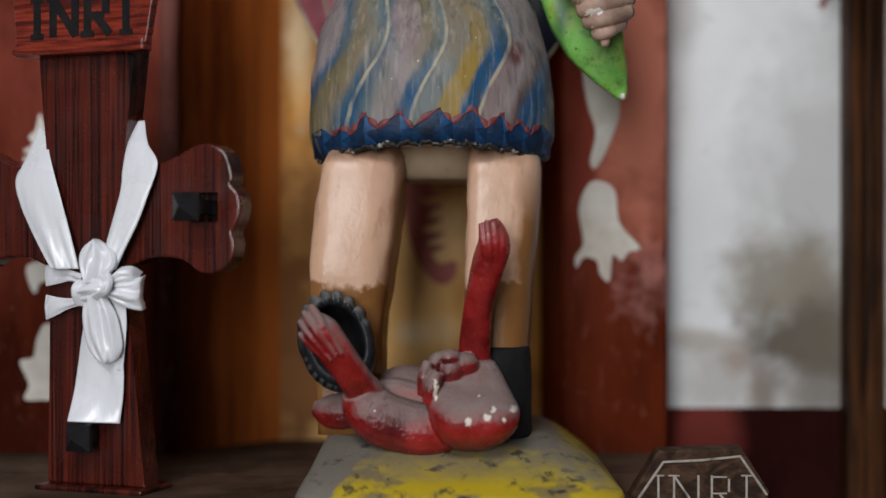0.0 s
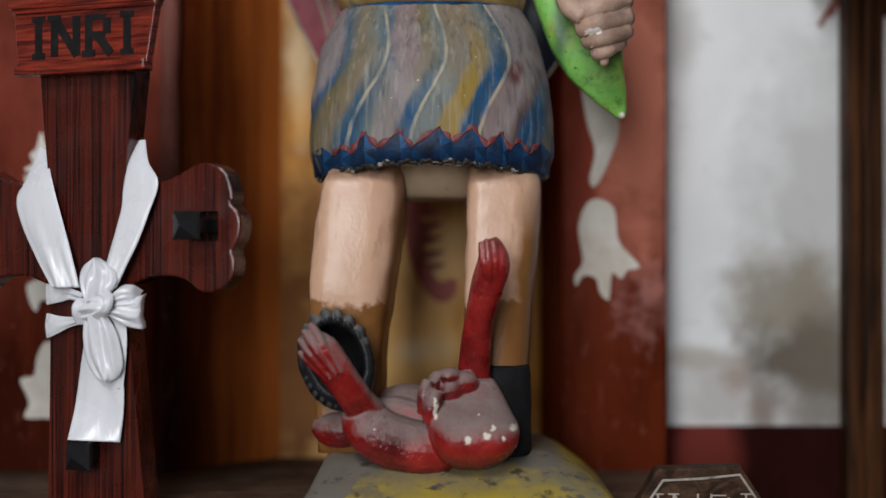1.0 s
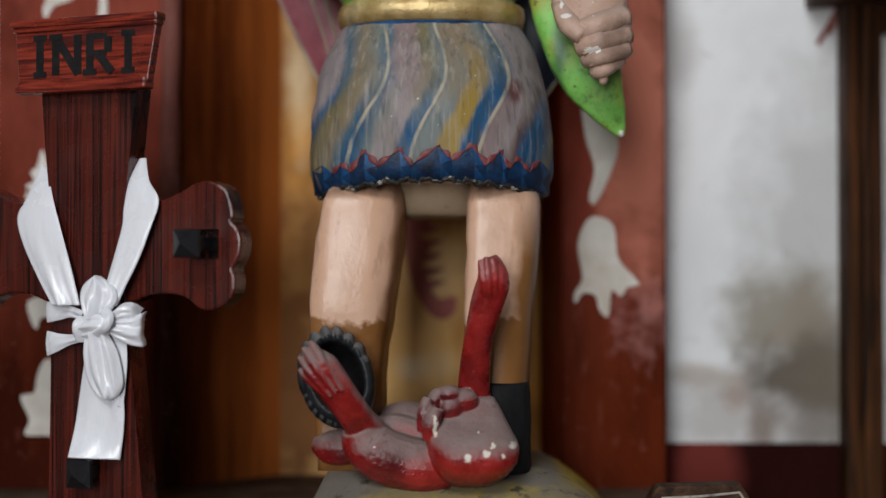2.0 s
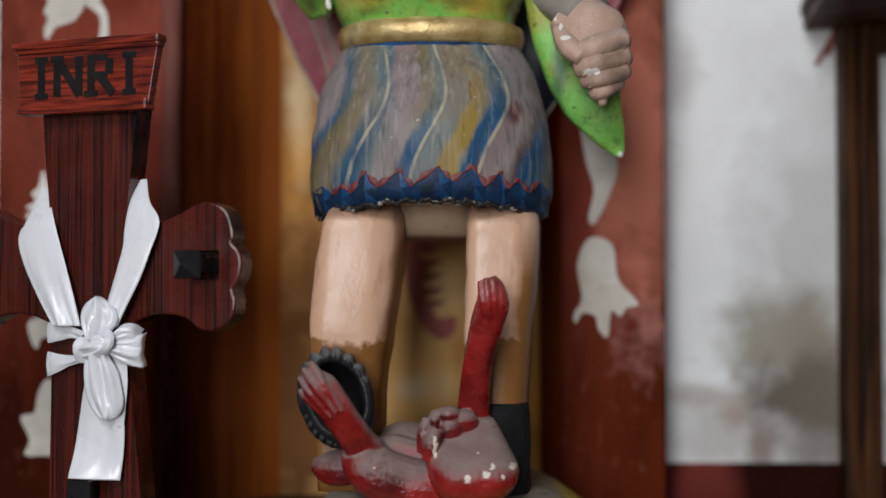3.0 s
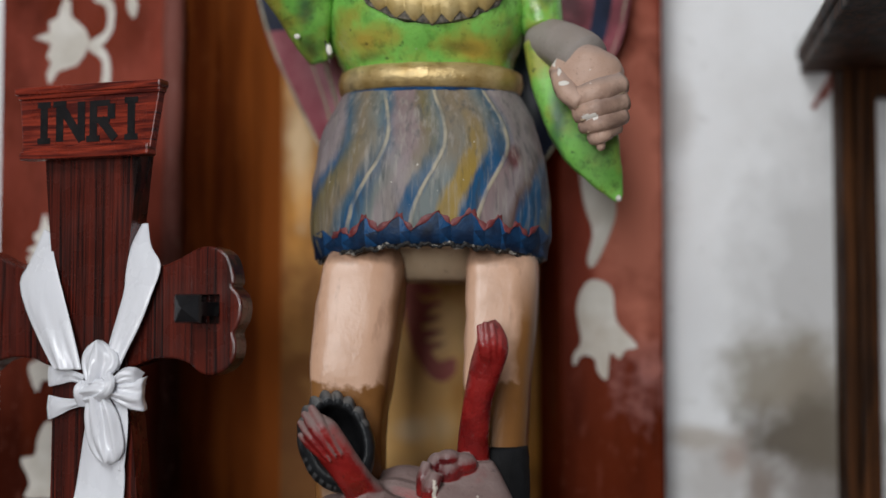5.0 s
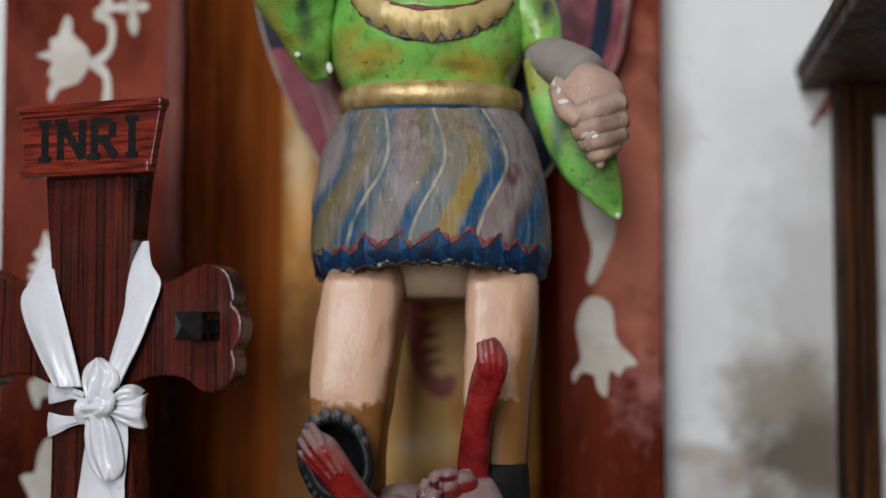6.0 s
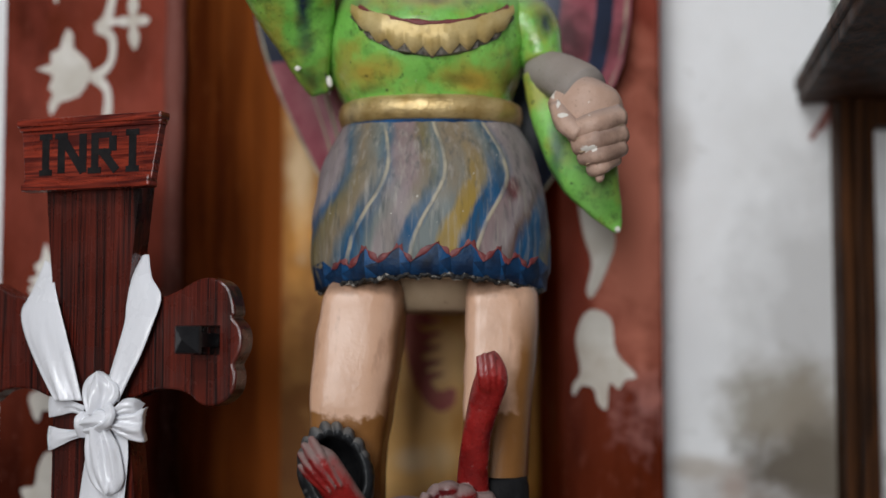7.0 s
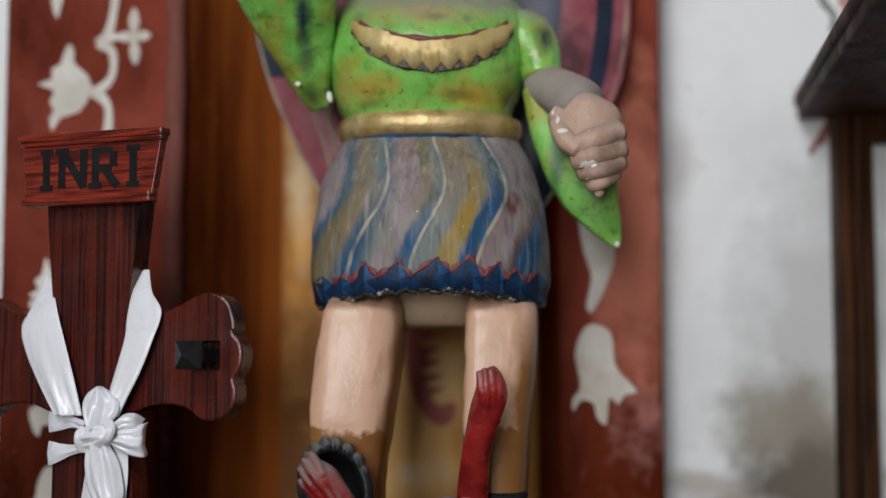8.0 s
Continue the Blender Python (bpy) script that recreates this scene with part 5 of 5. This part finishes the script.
limb(D, [(-0.0150, 1.0720, 1.2917) + (0.004,), (-0.0142, 1.0700, 1.3053) + (0.005,), (-0.0109, 1.0720, 1.3168) + (0.004,)], 0, 10, 4)
imp = thing("devil_figure", "small red painted wooden devil figure lying dusty on the pedestal", "figurine", bm=D, mats=[RED_FIGURE, TUSK])
rm = imp.modifiers.new("carve", "REMESH")
rm.mode, rm.voxel_size, rm.use_smooth_shade = "VOXEL", 0.0009, True
sm = imp.modifiers.new("soften", "SMOOTH")
sm.factor, sm.iterations = 0.5, 5

# ---------------------------------------------------------------- wooden cross
CM = Matrix.Translation((-0.2631, 1.0900, 1.4259)) @ pose(0, 0, 0, 0, 0, -20)
TH = 0.021
cross = thing("wooden_cross", "dark red stained wooden cross with black pyramid nails", "cross", CM)
foot_z = SHELF_Z - 1.4259
lft = smooth_line([(-0.0488, 0.1471), (-0.0478, 0.1190), (-0.0448, 0.0823), (-0.0407, 0.0391), (-0.0386, -0.0083), (-0.0386, -0.0943), (-0.0397, -0.1804), (-0.0402, foot_z + 0.004)], 4)
rgt = smooth_line([(0.0377, 0.1425), (0.0348, 0.1153), (0.0309, 0.0797), (0.0261, 0.0335), (0.0241, -0.0086), (0.0280, -0.0508), (0.0348, -0.1096), (0.0406, -0.1682), (0.0445, foot_z + 0.004)], 4)
part("shaft", plate(bmesh.new(), [tuple(p) for p in lft] + [tuple(p) for p in rgt[::-1]], 0.0, TH, 0, 0.0018), CROSS_WOOD, cross)
half = [(0.0368, 0.0350), (0.0565, 0.0380), (0.0713, 0.0435), (0.0845, 0.0498), (0.0976, 0.0511), (0.1097, 0.0451), (0.1147, 0.0335), (0.1161, 0.0244), (0.1143, 0.0212), (0.1198, 0.0154),
        (0.1225, 0.0064), (0.1207, -0.0043), (0.1157, -0.0132), (0.1175, -0.0206), (0.1161, -0.0317), (0.1087, -0.0403), (0.0967, -0.0445), (0.0873, -0.0425), (0.0779, -0.0355), (0.0646, -0.0322), (0.0474, -0.0330), (0.0329, -0.0381)]
axis_x = -0.0065
NAIL = (0.0936, 0.0046)


def socketed(pts, c, s, y0, y1, round_):
    """A board of that outline with a rounded front edge and a square blind hole of half width s at c."""
    bm, n = bmesh.new(), len(pts)
    hole = [(c[0] + dx * s, c[1] + dz * s) for dx, dz in ((-1, -1), (1, -1), (1, 1), (-1, 1))]
    area_ = sum(pts[i - 1][0] * pts[i][1] - pts[i][0] * pts[i - 1][1] for i in range(n))
    rings = []
    for inset, y in ((1.0, y0), (0.3, y0 + 0.3 * round_), (0.0, y0 + round_), (0.0, y1)):
        ring = []
        for i, p in enumerate(pts):
            t = (Vector(pts[(i + 1) % n]) - Vector(pts[i - 1])).normalized()
            inward = Vector((-t.y, t.x)) * math.copysign(1.0, area_)
            q = Vector(p) + inward * inset * round_
            ring.append(bm.verts.new((q.x, y, q.y)))
        rings.append(ring)
    for r, t in zip(rings, rings[1:]):
        for i in range(n):
            bm.faces.new((r[i], r[(i + 1) % n], t[(i + 1) % n], t[i]))
    mouth = [bm.verts.new((x, y0, z)) for x, z in hole]
    deep = [bm.verts.new((x, y1 - 0.003, z)) for x, z in hole]
    flat = rings[0] + mouth
    for tri in geometry.tessellate_polygon([[Vector((v.co.x, v.co.z, 0)) for v in rings[0]], [Vector((x, z, 0)) for x, z in hole]]):
        bm.faces.new([flat[i] for i in tri])
    for i in range(4):
        bm.faces.new((mouth[i], mouth[(i + 1) % 4], deep[(i + 1) % 4], deep[i]))
    bm.faces.new(deep)
    back = [bm.verts.new(v.co) for v in rings[-1]]
    for tri in geometry.tessellate_polygon([[Vector((v.co.x, v.co.z, 0)) for v in back]]):
        bm.faces.new([back[i] for i in tri])
    return bm


half = [tuple(p) for p in smooth_line(half, 3)]
for s in (1, -1):
    pts = [(axis_x + s * (x - axis_x), z) for x, z in half] + [(axis_x, half[-1][1] - 0.002), (axis_x, half[0][1])]
    part("crossbar_arm", socketed(pts if s == 1 else pts[::-1], (axis_x + s * (NAIL[0] - axis_x), NAIL[1]), 0.0109, 0.0025, TH - 0.001, 0.002), CROSS_WOOD, cross)
# title board with its mouldings and letters
tx0, tx1, tz1, tz0 = -0.0655, 0.0599, 0.1734, 0.1230
part("title_board", plate(bmesh.new(), [(tx0 + 0.004, tz0), (tx0, tz1), (tx1, tz1), (tx1 - 0.009, tz0)], -0.010, -0.002, 0, 0.0008), PLATE_WOOD, cross, "red stained title board")
for z, over in ((tz1, 0.002), (tz0, 0.001)):
    mb = bmesh.new()
    xa, xb = (tx0 - over, tx1 + over) if z == tz1 else (tx0 + 0.004 - over, tx1 - 0.009 + over)
    box(mb, (xa, -0.0145, z - 0.003), (xb, -0.001, z + 0.003), 0.0018)
    s_ = -1 if z == tz1 else 1
    box(mb, (xa + 0.001, -0.0125, z + s_ * 0.003 - 0.0035), (xb - 0.001, -0.0015, z + s_ * 0.003 + 0.0035), 0.0022)
    part("moulding", mb, PLATE_WOOD, cross)


def letters(text, x0, total, z0, h, widths, y, stroke, serif, mats, parent, depth=0.0008):
    """Block capitals built from bars: strokes of x, z in a unit box."""
    shapes = {"I": [((0.5, 0), (0.5, 1))], "N": [((0.1, 0), (0.1, 1)), ((0.1, 1), (0.9, 0)), ((0.9, 0), (0.9, 1))],
              "R": [((0.12, 0), (0.12, 1)), ((0.12, 0.96), (0.7, 0.96)), ((0.8, 0.9), (0.8, 0.55)), ((0.7, 0.5), (0.12, 0.5)), ((0.42, 0.5), (0.92, 0))]}
    for ch, (start, w) in zip(text, widths):
        x, w = x0 + start * total, w * total
        bm = bmesh.new()
        segs = list(shapes[ch])
        if serif:
            ends = {"I": ((0.5, 0), (0.5, 1)), "N": ((0.1, 1),), "R": ((0.12, 0),)}[ch]
            segs += [((ex - serif / w, ez), (ex + serif / w, ez)) for ex, ez in ends]
        for k, (a, b) in enumerate(segs):
            a, b = Vector((x + a[0] * w, z0 + a[1] * h)), Vector((x + b[0] * w, z0 + b[1] * h))
            d = (b - a).normalized()
            n = Vector((-d.y, d.x)) * stroke / 2 * (1.0 if abs(d.y) > 0.3 else 0.7)
            q = [a + n - d * stroke * 0.15, a - n - d * stroke * 0.15, b - n + d * stroke * 0.15, b + n + d * stroke * 0.15]
            plate(bm, [tuple(p) for p in q], y - depth - 0.0001 * k, y + 0.0005)
        part("letter", bm, mats, parent)


lz0, lz1 = 0.1343, 0.1623
lx0, lx1 = -0.0490, 0.0412
u_ = lx1 - lx0
letters("INRI", lx0, u_, lz0, lz1 - lz0, ((0.0, 0.14), (0.2, 0.27), (0.53, 0.26), (0.86, 0.14)), -0.010, 0.0066, 0.0048, LETTER, cross, 0.0003)
# iron nails with square pyramid heads
def nail(c, s=0.0104, out=0.024):
    bm = bmesh.new()
    box(bm, (c[0] - s * 0.5, -out, c[1] - s * 0.5), (c[0] + s * 0.5, 0.012, c[1] + s * 0.5), 0.0005)
    a = [bm.verts.new((c[0] + dx * s, -out, c[1] + dz * s)) for dx, dz in ((-1, -1), (1, -1), (1, 1), (-1, 1))]
    b = [bm.verts.new((c[0] + dx * s * 0.95, -out - 0.003, c[1] + dz * s * 0.95)) for dx, dz in ((-1, -1), (1, -1), (1, 1), (-1, 1))]
    tip = bm.verts.new((c[0], -out - 0.011, c[1]))
    bm.faces.new(a)
    for i in range(4):
        bm.faces.new((a[i], a[(i + 1) % 4], b[(i + 1) % 4], b[i]))
        bm.faces.new((b[i], b[(i + 1) % 4], tip))
    return part("nail", bm, BLACK, cross, "black pyramid-headed nail")


nail(NAIL), nail((2 * axis_x - NAIL[0], NAIL[1])), nail((-0.0010, -0.1658), 0.0108, 0.016)
box_b = box(bmesh.new(), (lft[-1][0] - 0.004, -0.012, foot_z), (rgt[-1][0] + 0.004, TH + 0.012, foot_z + 0.004), 0.0015)
part("foot", box_b, CROSS_WOOD, cross)

# ---------------------------------------------------------------- white satin ribbon tied round the cross
ribbon = thing("satin_ribbon", "white satin ribbon tied in a knot round the cross", "ribbon", CM)


def cloth(name, left, right, y_left, y_right, label="", gather=0.0, count=2.0, bulge=0.0, phase=0.0):
    """A soft ribbon between two edges of (x, z); it bulges forward and gathers into folds, deeper towards the knot."""
    a = smooth_line([(x, y, z) for (x, z), y in zip(left, y_left)], 9)
    b = smooth_line([(x, y, z) for (x, z), y in zip(right, y_right)], 9)
    n, grid, bm = 26, [], bmesh.new()
    for i, (p, q) in enumerate(zip(a, b)):
        along = i / (len(a) - 1)
        deep = gather * along ** 4 if gather > 0 else -gather * (1 - 0.75 * along)
        row = []
        for k in range(n + 1):
            u = k / n
            fold = deep * math.cos(2 * math.pi * (count * (u + 0.06 * math.sin(5 * along)) + phase)) + 0.2 * deep * math.cos(2 * math.pi * (2.7 * count * u + along))
            fold += 0.0005 * noise.noise(Vector((u * 3, along * 4, count * 7.3 + phase)))
            row.append(bm.verts.new(Vector(p + (q - p) * u) + Vector((0, -bulge * (1 - (2 * u - 1) ** 2) + fold * min(1.0, 6 * u, 6 * (1 - u)), 0))))
        grid.append(row)
    for r, t in zip(grid, grid[1:]):
        for k in range(n):
            bm.faces.new((r[k], r[k + 1], t[k + 1], t[k]))
    return shelled(part(name, bm, SATIN, ribbon, label, True), 0.0005)


cloth("band", [(-0.0593, 0.0689), (-0.0660, 0.0435), (-0.0687, 0.0275), (-0.0609, 0.0081), (-0.0462, -0.0178), (-0.0299, -0.0408)],
      [(-0.0520, 0.0656), (-0.0404, 0.0512), (-0.0328, 0.0344), (-0.0237, 0.0120), (-0.0143, -0.0136), (-0.0043, -0.0406)], [0.016, 0.008, -0.001, -0.006, -0.008, -0.011], [0.016, 0.001, -0.004, -0.007, -0.009, -0.012], gather=0.0026, count=1.6, bulge=0.0025)
cloth("band", [(0.0300, 0.0700), (0.0281, 0.0527), (0.0275, 0.0334), (0.0279, 0.0185), (0.0239, 0.0005), (0.0169, -0.0255), (0.0172, -0.0380)],
      [(0.0359, 0.0707), (0.0449, 0.0527), (0.0567, 0.0370), (0.0511, 0.0140), (0.0432, -0.0072), (0.0343, -0.0255), (0.0274, -0.0413)], [0.014, 0.003, -0.003, -0.006, -0.008, -0.01, -0.012], [0.014, 0.004, -0.002, -0.006, -0.008, -0.01, -0.012], gather=0.0022, count=1.3, bulge=0.002, phase=0.3)
cloth("tail", [(0.0192, -0.0624), (0.0237, -0.0821), (0.0240, -0.1002), (0.0224, -0.1137)],
      [(0.0337, -0.0630), (0.0334, -0.0819), (0.0313, -0.1008), (0.0287, -0.1177)], [-0.009, -0.007, -0.006, -0.005], [-0.009, -0.007, -0.006, -0.005], gather=0.001, count=1.2, bulge=0.001)
cloth("tail", [(0.0002, -0.0718), (-0.0051, -0.0952), (-0.0094, -0.1145), (-0.0115, -0.1335), (-0.0085, -0.1535)],
      [(0.0198, -0.0736), (0.0276, -0.0988), (0.0297, -0.1156), (0.0292, -0.1353), (0.0270, -0.1555)], [-0.01, -0.008, -0.006, -0.008, -0.021], [-0.01, -0.007, -0.005, -0.005, -0.006], label="hanging ribbon tail with a cut end", gather=-0.0016, count=1.3, bulge=0.001, phase=0.2)
cloth("wrap", [(-0.0460, -0.0385), (-0.0380, -0.0388), (-0.0273, -0.0400), (-0.0152, -0.0416), (-0.0007, -0.0448)],
      [(-0.0460, -0.0545), (-0.0380, -0.0538), (-0.0273, -0.0520), (-0.0152, -0.0501), (-0.0007, -0.0532)], [0.006, -0.001, -0.004, -0.007, -0.013], [0.006, -0.001, -0.004, -0.007, -0.013], gather=0.0014, count=1.6, bulge=0.0012)
cloth("wrap", [(-0.0460, -0.0610), (-0.0380, -0.0611), (-0.0273, -0.0626), (-0.0137, -0.0628), (-0.0007, -0.0591)],
      [(-0.0460, -0.0801), (-0.0380, -0.0788), (-0.0273, -0.0750), (-0.0167, -0.0709), (-0.0007, -0.0675)], [0.006, -0.001, -0.004, -0.007, -0.013], [0.006, -0.001, -0.004, -0.007, -0.013], gather=0.0016, count=1.8, bulge=0.0015, phase=0.4)
cloth("wrap", [(0.0192, -0.0530), (0.0282, -0.0509), (0.0379, -0.0492), (0.0453, -0.0463), (0.0436, -0.0452)],
      [(0.0192, -0.0588), (0.0263, -0.0638), (0.0364, -0.0692), (0.0453, -0.0713), (0.0436, -0.0700)], [-0.015, -0.014, -0.011, -0.006, 0.003], [-0.015, -0.014, -0.011, -0.006, 0.003], gather=-0.0022, count=2.2, bulge=0.004, phase=0.15)
cloth("wrap", [(0.0192, -0.0505), (0.0263, -0.0446), (0.0327, -0.0392), (0.0398, -0.0388), (0.0418, -0.0431)],
      [(0.0202, -0.0538), (0.0292, -0.0513), (0.0356, -0.0504), (0.0417, -0.0509), (0.0437, -0.0515)], [-0.015, -0.014, -0.012, -0.008, 0.002], [-0.015, -0.014, -0.012, -0.008, 0.002], gather=-0.0014, count=1.5, bulge=0.005)
cloth("loop", [(0.0019, -0.0507), (-0.0025, -0.0389), (-0.0032, -0.0305), (-0.0004, -0.0242), (0.0048, -0.0204), (0.0101, -0.0183)],
      [(0.0166, -0.0505), (0.0253, -0.0430), (0.0290, -0.0363), (0.0269, -0.0292), (0.0195, -0.0230), (0.0120, -0.0188)], [-0.014, -0.014, -0.013, -0.012, -0.011, -0.01], [-0.014, -0.014, -0.013, -0.012, -0.011, -0.01], gather=-0.0032, count=2.0, bulge=0.007, phase=0.5)
cloth("loop", [(0.0026, -0.0599), (-0.0007, -0.0759), (0.0004, -0.0920), (0.0047, -0.1029), (0.0114, -0.1087), (0.0175, -0.1107)],
      [(0.0211, -0.0605), (0.0285, -0.0738), (0.0316, -0.0888), (0.0319, -0.0997), (0.0279, -0.1070), (0.0205, -0.1106)], [-0.015, -0.013, -0.011, -0.01, -0.009, -0.008], [-0.015, -0.013, -0.011, -0.01, -0.009, -0.008], gather=-0.0028, count=2.3, bulge=0.006, phase=0.45)
cloth("knot", [(-0.0073, -0.0525), (0.0039, -0.0481), (0.0173, -0.0471), (0.0256, -0.0497)],
      [(-0.0053, -0.0651), (0.0059, -0.0648), (0.0202, -0.0629), (0.0256, -0.0597)], [-0.012, -0.017, -0.018, -0.013], [-0.012, -0.017, -0.018, -0.013], gather=-0.0018, count=2.2, bulge=0.005, phase=0.3)
cloth("knot", [(-0.0048, -0.0482), (-0.0069, -0.0532), (-0.0073, -0.0599), (-0.0073, -0.0676)],
      [(0.0040, -0.0490), (0.0049, -0.0539), (0.0039, -0.0598), (0.0016, -0.0684)], [-0.012, -0.017, -0.017, -0.012], [-0.012, -0.017, -0.017, -0.012], gather=-0.001, count=1.4, bulge=0.005)
cloth("fold", [(0.0160, -0.0472), (0.0231, -0.0503), (0.0209, -0.0553), (0.0088, -0.0597)],
      [(0.0237, -0.0421), (0.0308, -0.0486), (0.0276, -0.0586), (0.0127, -0.0639)], [-0.016, -0.021, -0.022, -0.017], [-0.016, -0.021, -0.022, -0.017], gather=-0.001, count=1.5, bulge=0.004)

# ---------------------------------------------------------------- small old cross with an eight-sided title plaque
PY = 1.10
pc = bmesh.new()
oct_ = [(0.1411, 1.2108), (0.1634, 1.2473), (0.2269, 1.2490), (0.2479, 1.2160), (0.2462, 1.2010), (0.2256, 1.1752), (0.1634, 1.1739), (0.1420, 1.2010)]
small = thing("small_cross", "old brown wooden cross with an eight-sided carved plaque", "cross", pose(0, PY, 0))
part("plaque", plate(pc, [tuple(p) for p in oct_], 0.0, 0.018, 0, 0.002), OLD_WOOD, small, "eight-sided plaque with pale scratched letters")
face = [(0.1484, 1.2108), (0.1673, 1.2383), (0.1965, 1.2396), (0.2256, 1.2426), (0.2458, 1.2134)]
cx_, cz_ = 0.1947, 1.2108
bl = bmesh.new()
thread(bl, [(x, -0.0003, z) for x, z in face], 0.0011, 0, 1, 6)
thread(bl, [(x, -0.0003, 2 * cz_ - z) for x, z in face], 0.0011, 0, 1, 6)
part("border_line", bl, CHALK, small)
plx0, plx1 = 0.1579, 0.2376
pu = plx1 - plx0
letters("INRI", plx0, pu, 1.2010, 1.2280 - 1.2010, ((0.0, 0.14), (0.19, 0.29), (0.55, 0.24), (0.84, 0.14)), 0.0, 0.0016, 0.004, CHALK, small, 0.0004)
part("upright", box(bmesh.new(), (cx_ - 0.022, 0.004, 1.0), (cx_ + 0.022, 0.02, 1.1774), 0.002), OLD_WOOD, small)
part("crossbar", box(bmesh.new(), (cx_ - 0.05, 0.003, 1.09), (cx_ + 0.05, 0.019, 1.125), 0.002), OLD_WOOD, small)

# ---------------------------------------------------------------- wooden display case beside the niche
case = thing("display_case", "brown wooden display case with grooved posts and an overhanging top", "cabinet")
CX0 = 0.3723
for x in (CX0, CX0 + 0.5):
    for y in (1.33, 0.98):
        b = box(bmesh.new(), (x, y, 1.0), (x + 0.0135, y + 0.03, 1.6625), 0.002)
        box(b, (x + 0.0165, y, 1.0), (x + 0.034, y + 0.03, 1.6625), 0.002)
        box(b, (x + 0.012, y + 0.006, 1.0), (x + 0.018, y + 0.03, 1.6625))
        part("post", b, CASE_WOOD, case)
tm = pose(0.3426, 1.36, 1.6605, 0, 0, -7.5)
tb_ = box(bmesh.new(), (0, -0.5, 0.0), (0.62, 0.0, 0.012), 0.002)
box(tb_, (-0.003, -0.503, 0.0125), (0.623, 0.003, 0.026), 0.004)
bmesh.ops.transform(tb_, matrix=tm, verts=tb_.verts)
part("top_board", tb_, CASE_WOOD, case, "overhanging moulded top board")
part("rail", box(bmesh.new(), (CX0 + 0.036, 1.335, 1.635), (CX0 + 0.5, 1.355, 1.664), 0.002), CASE_WOOD, case)
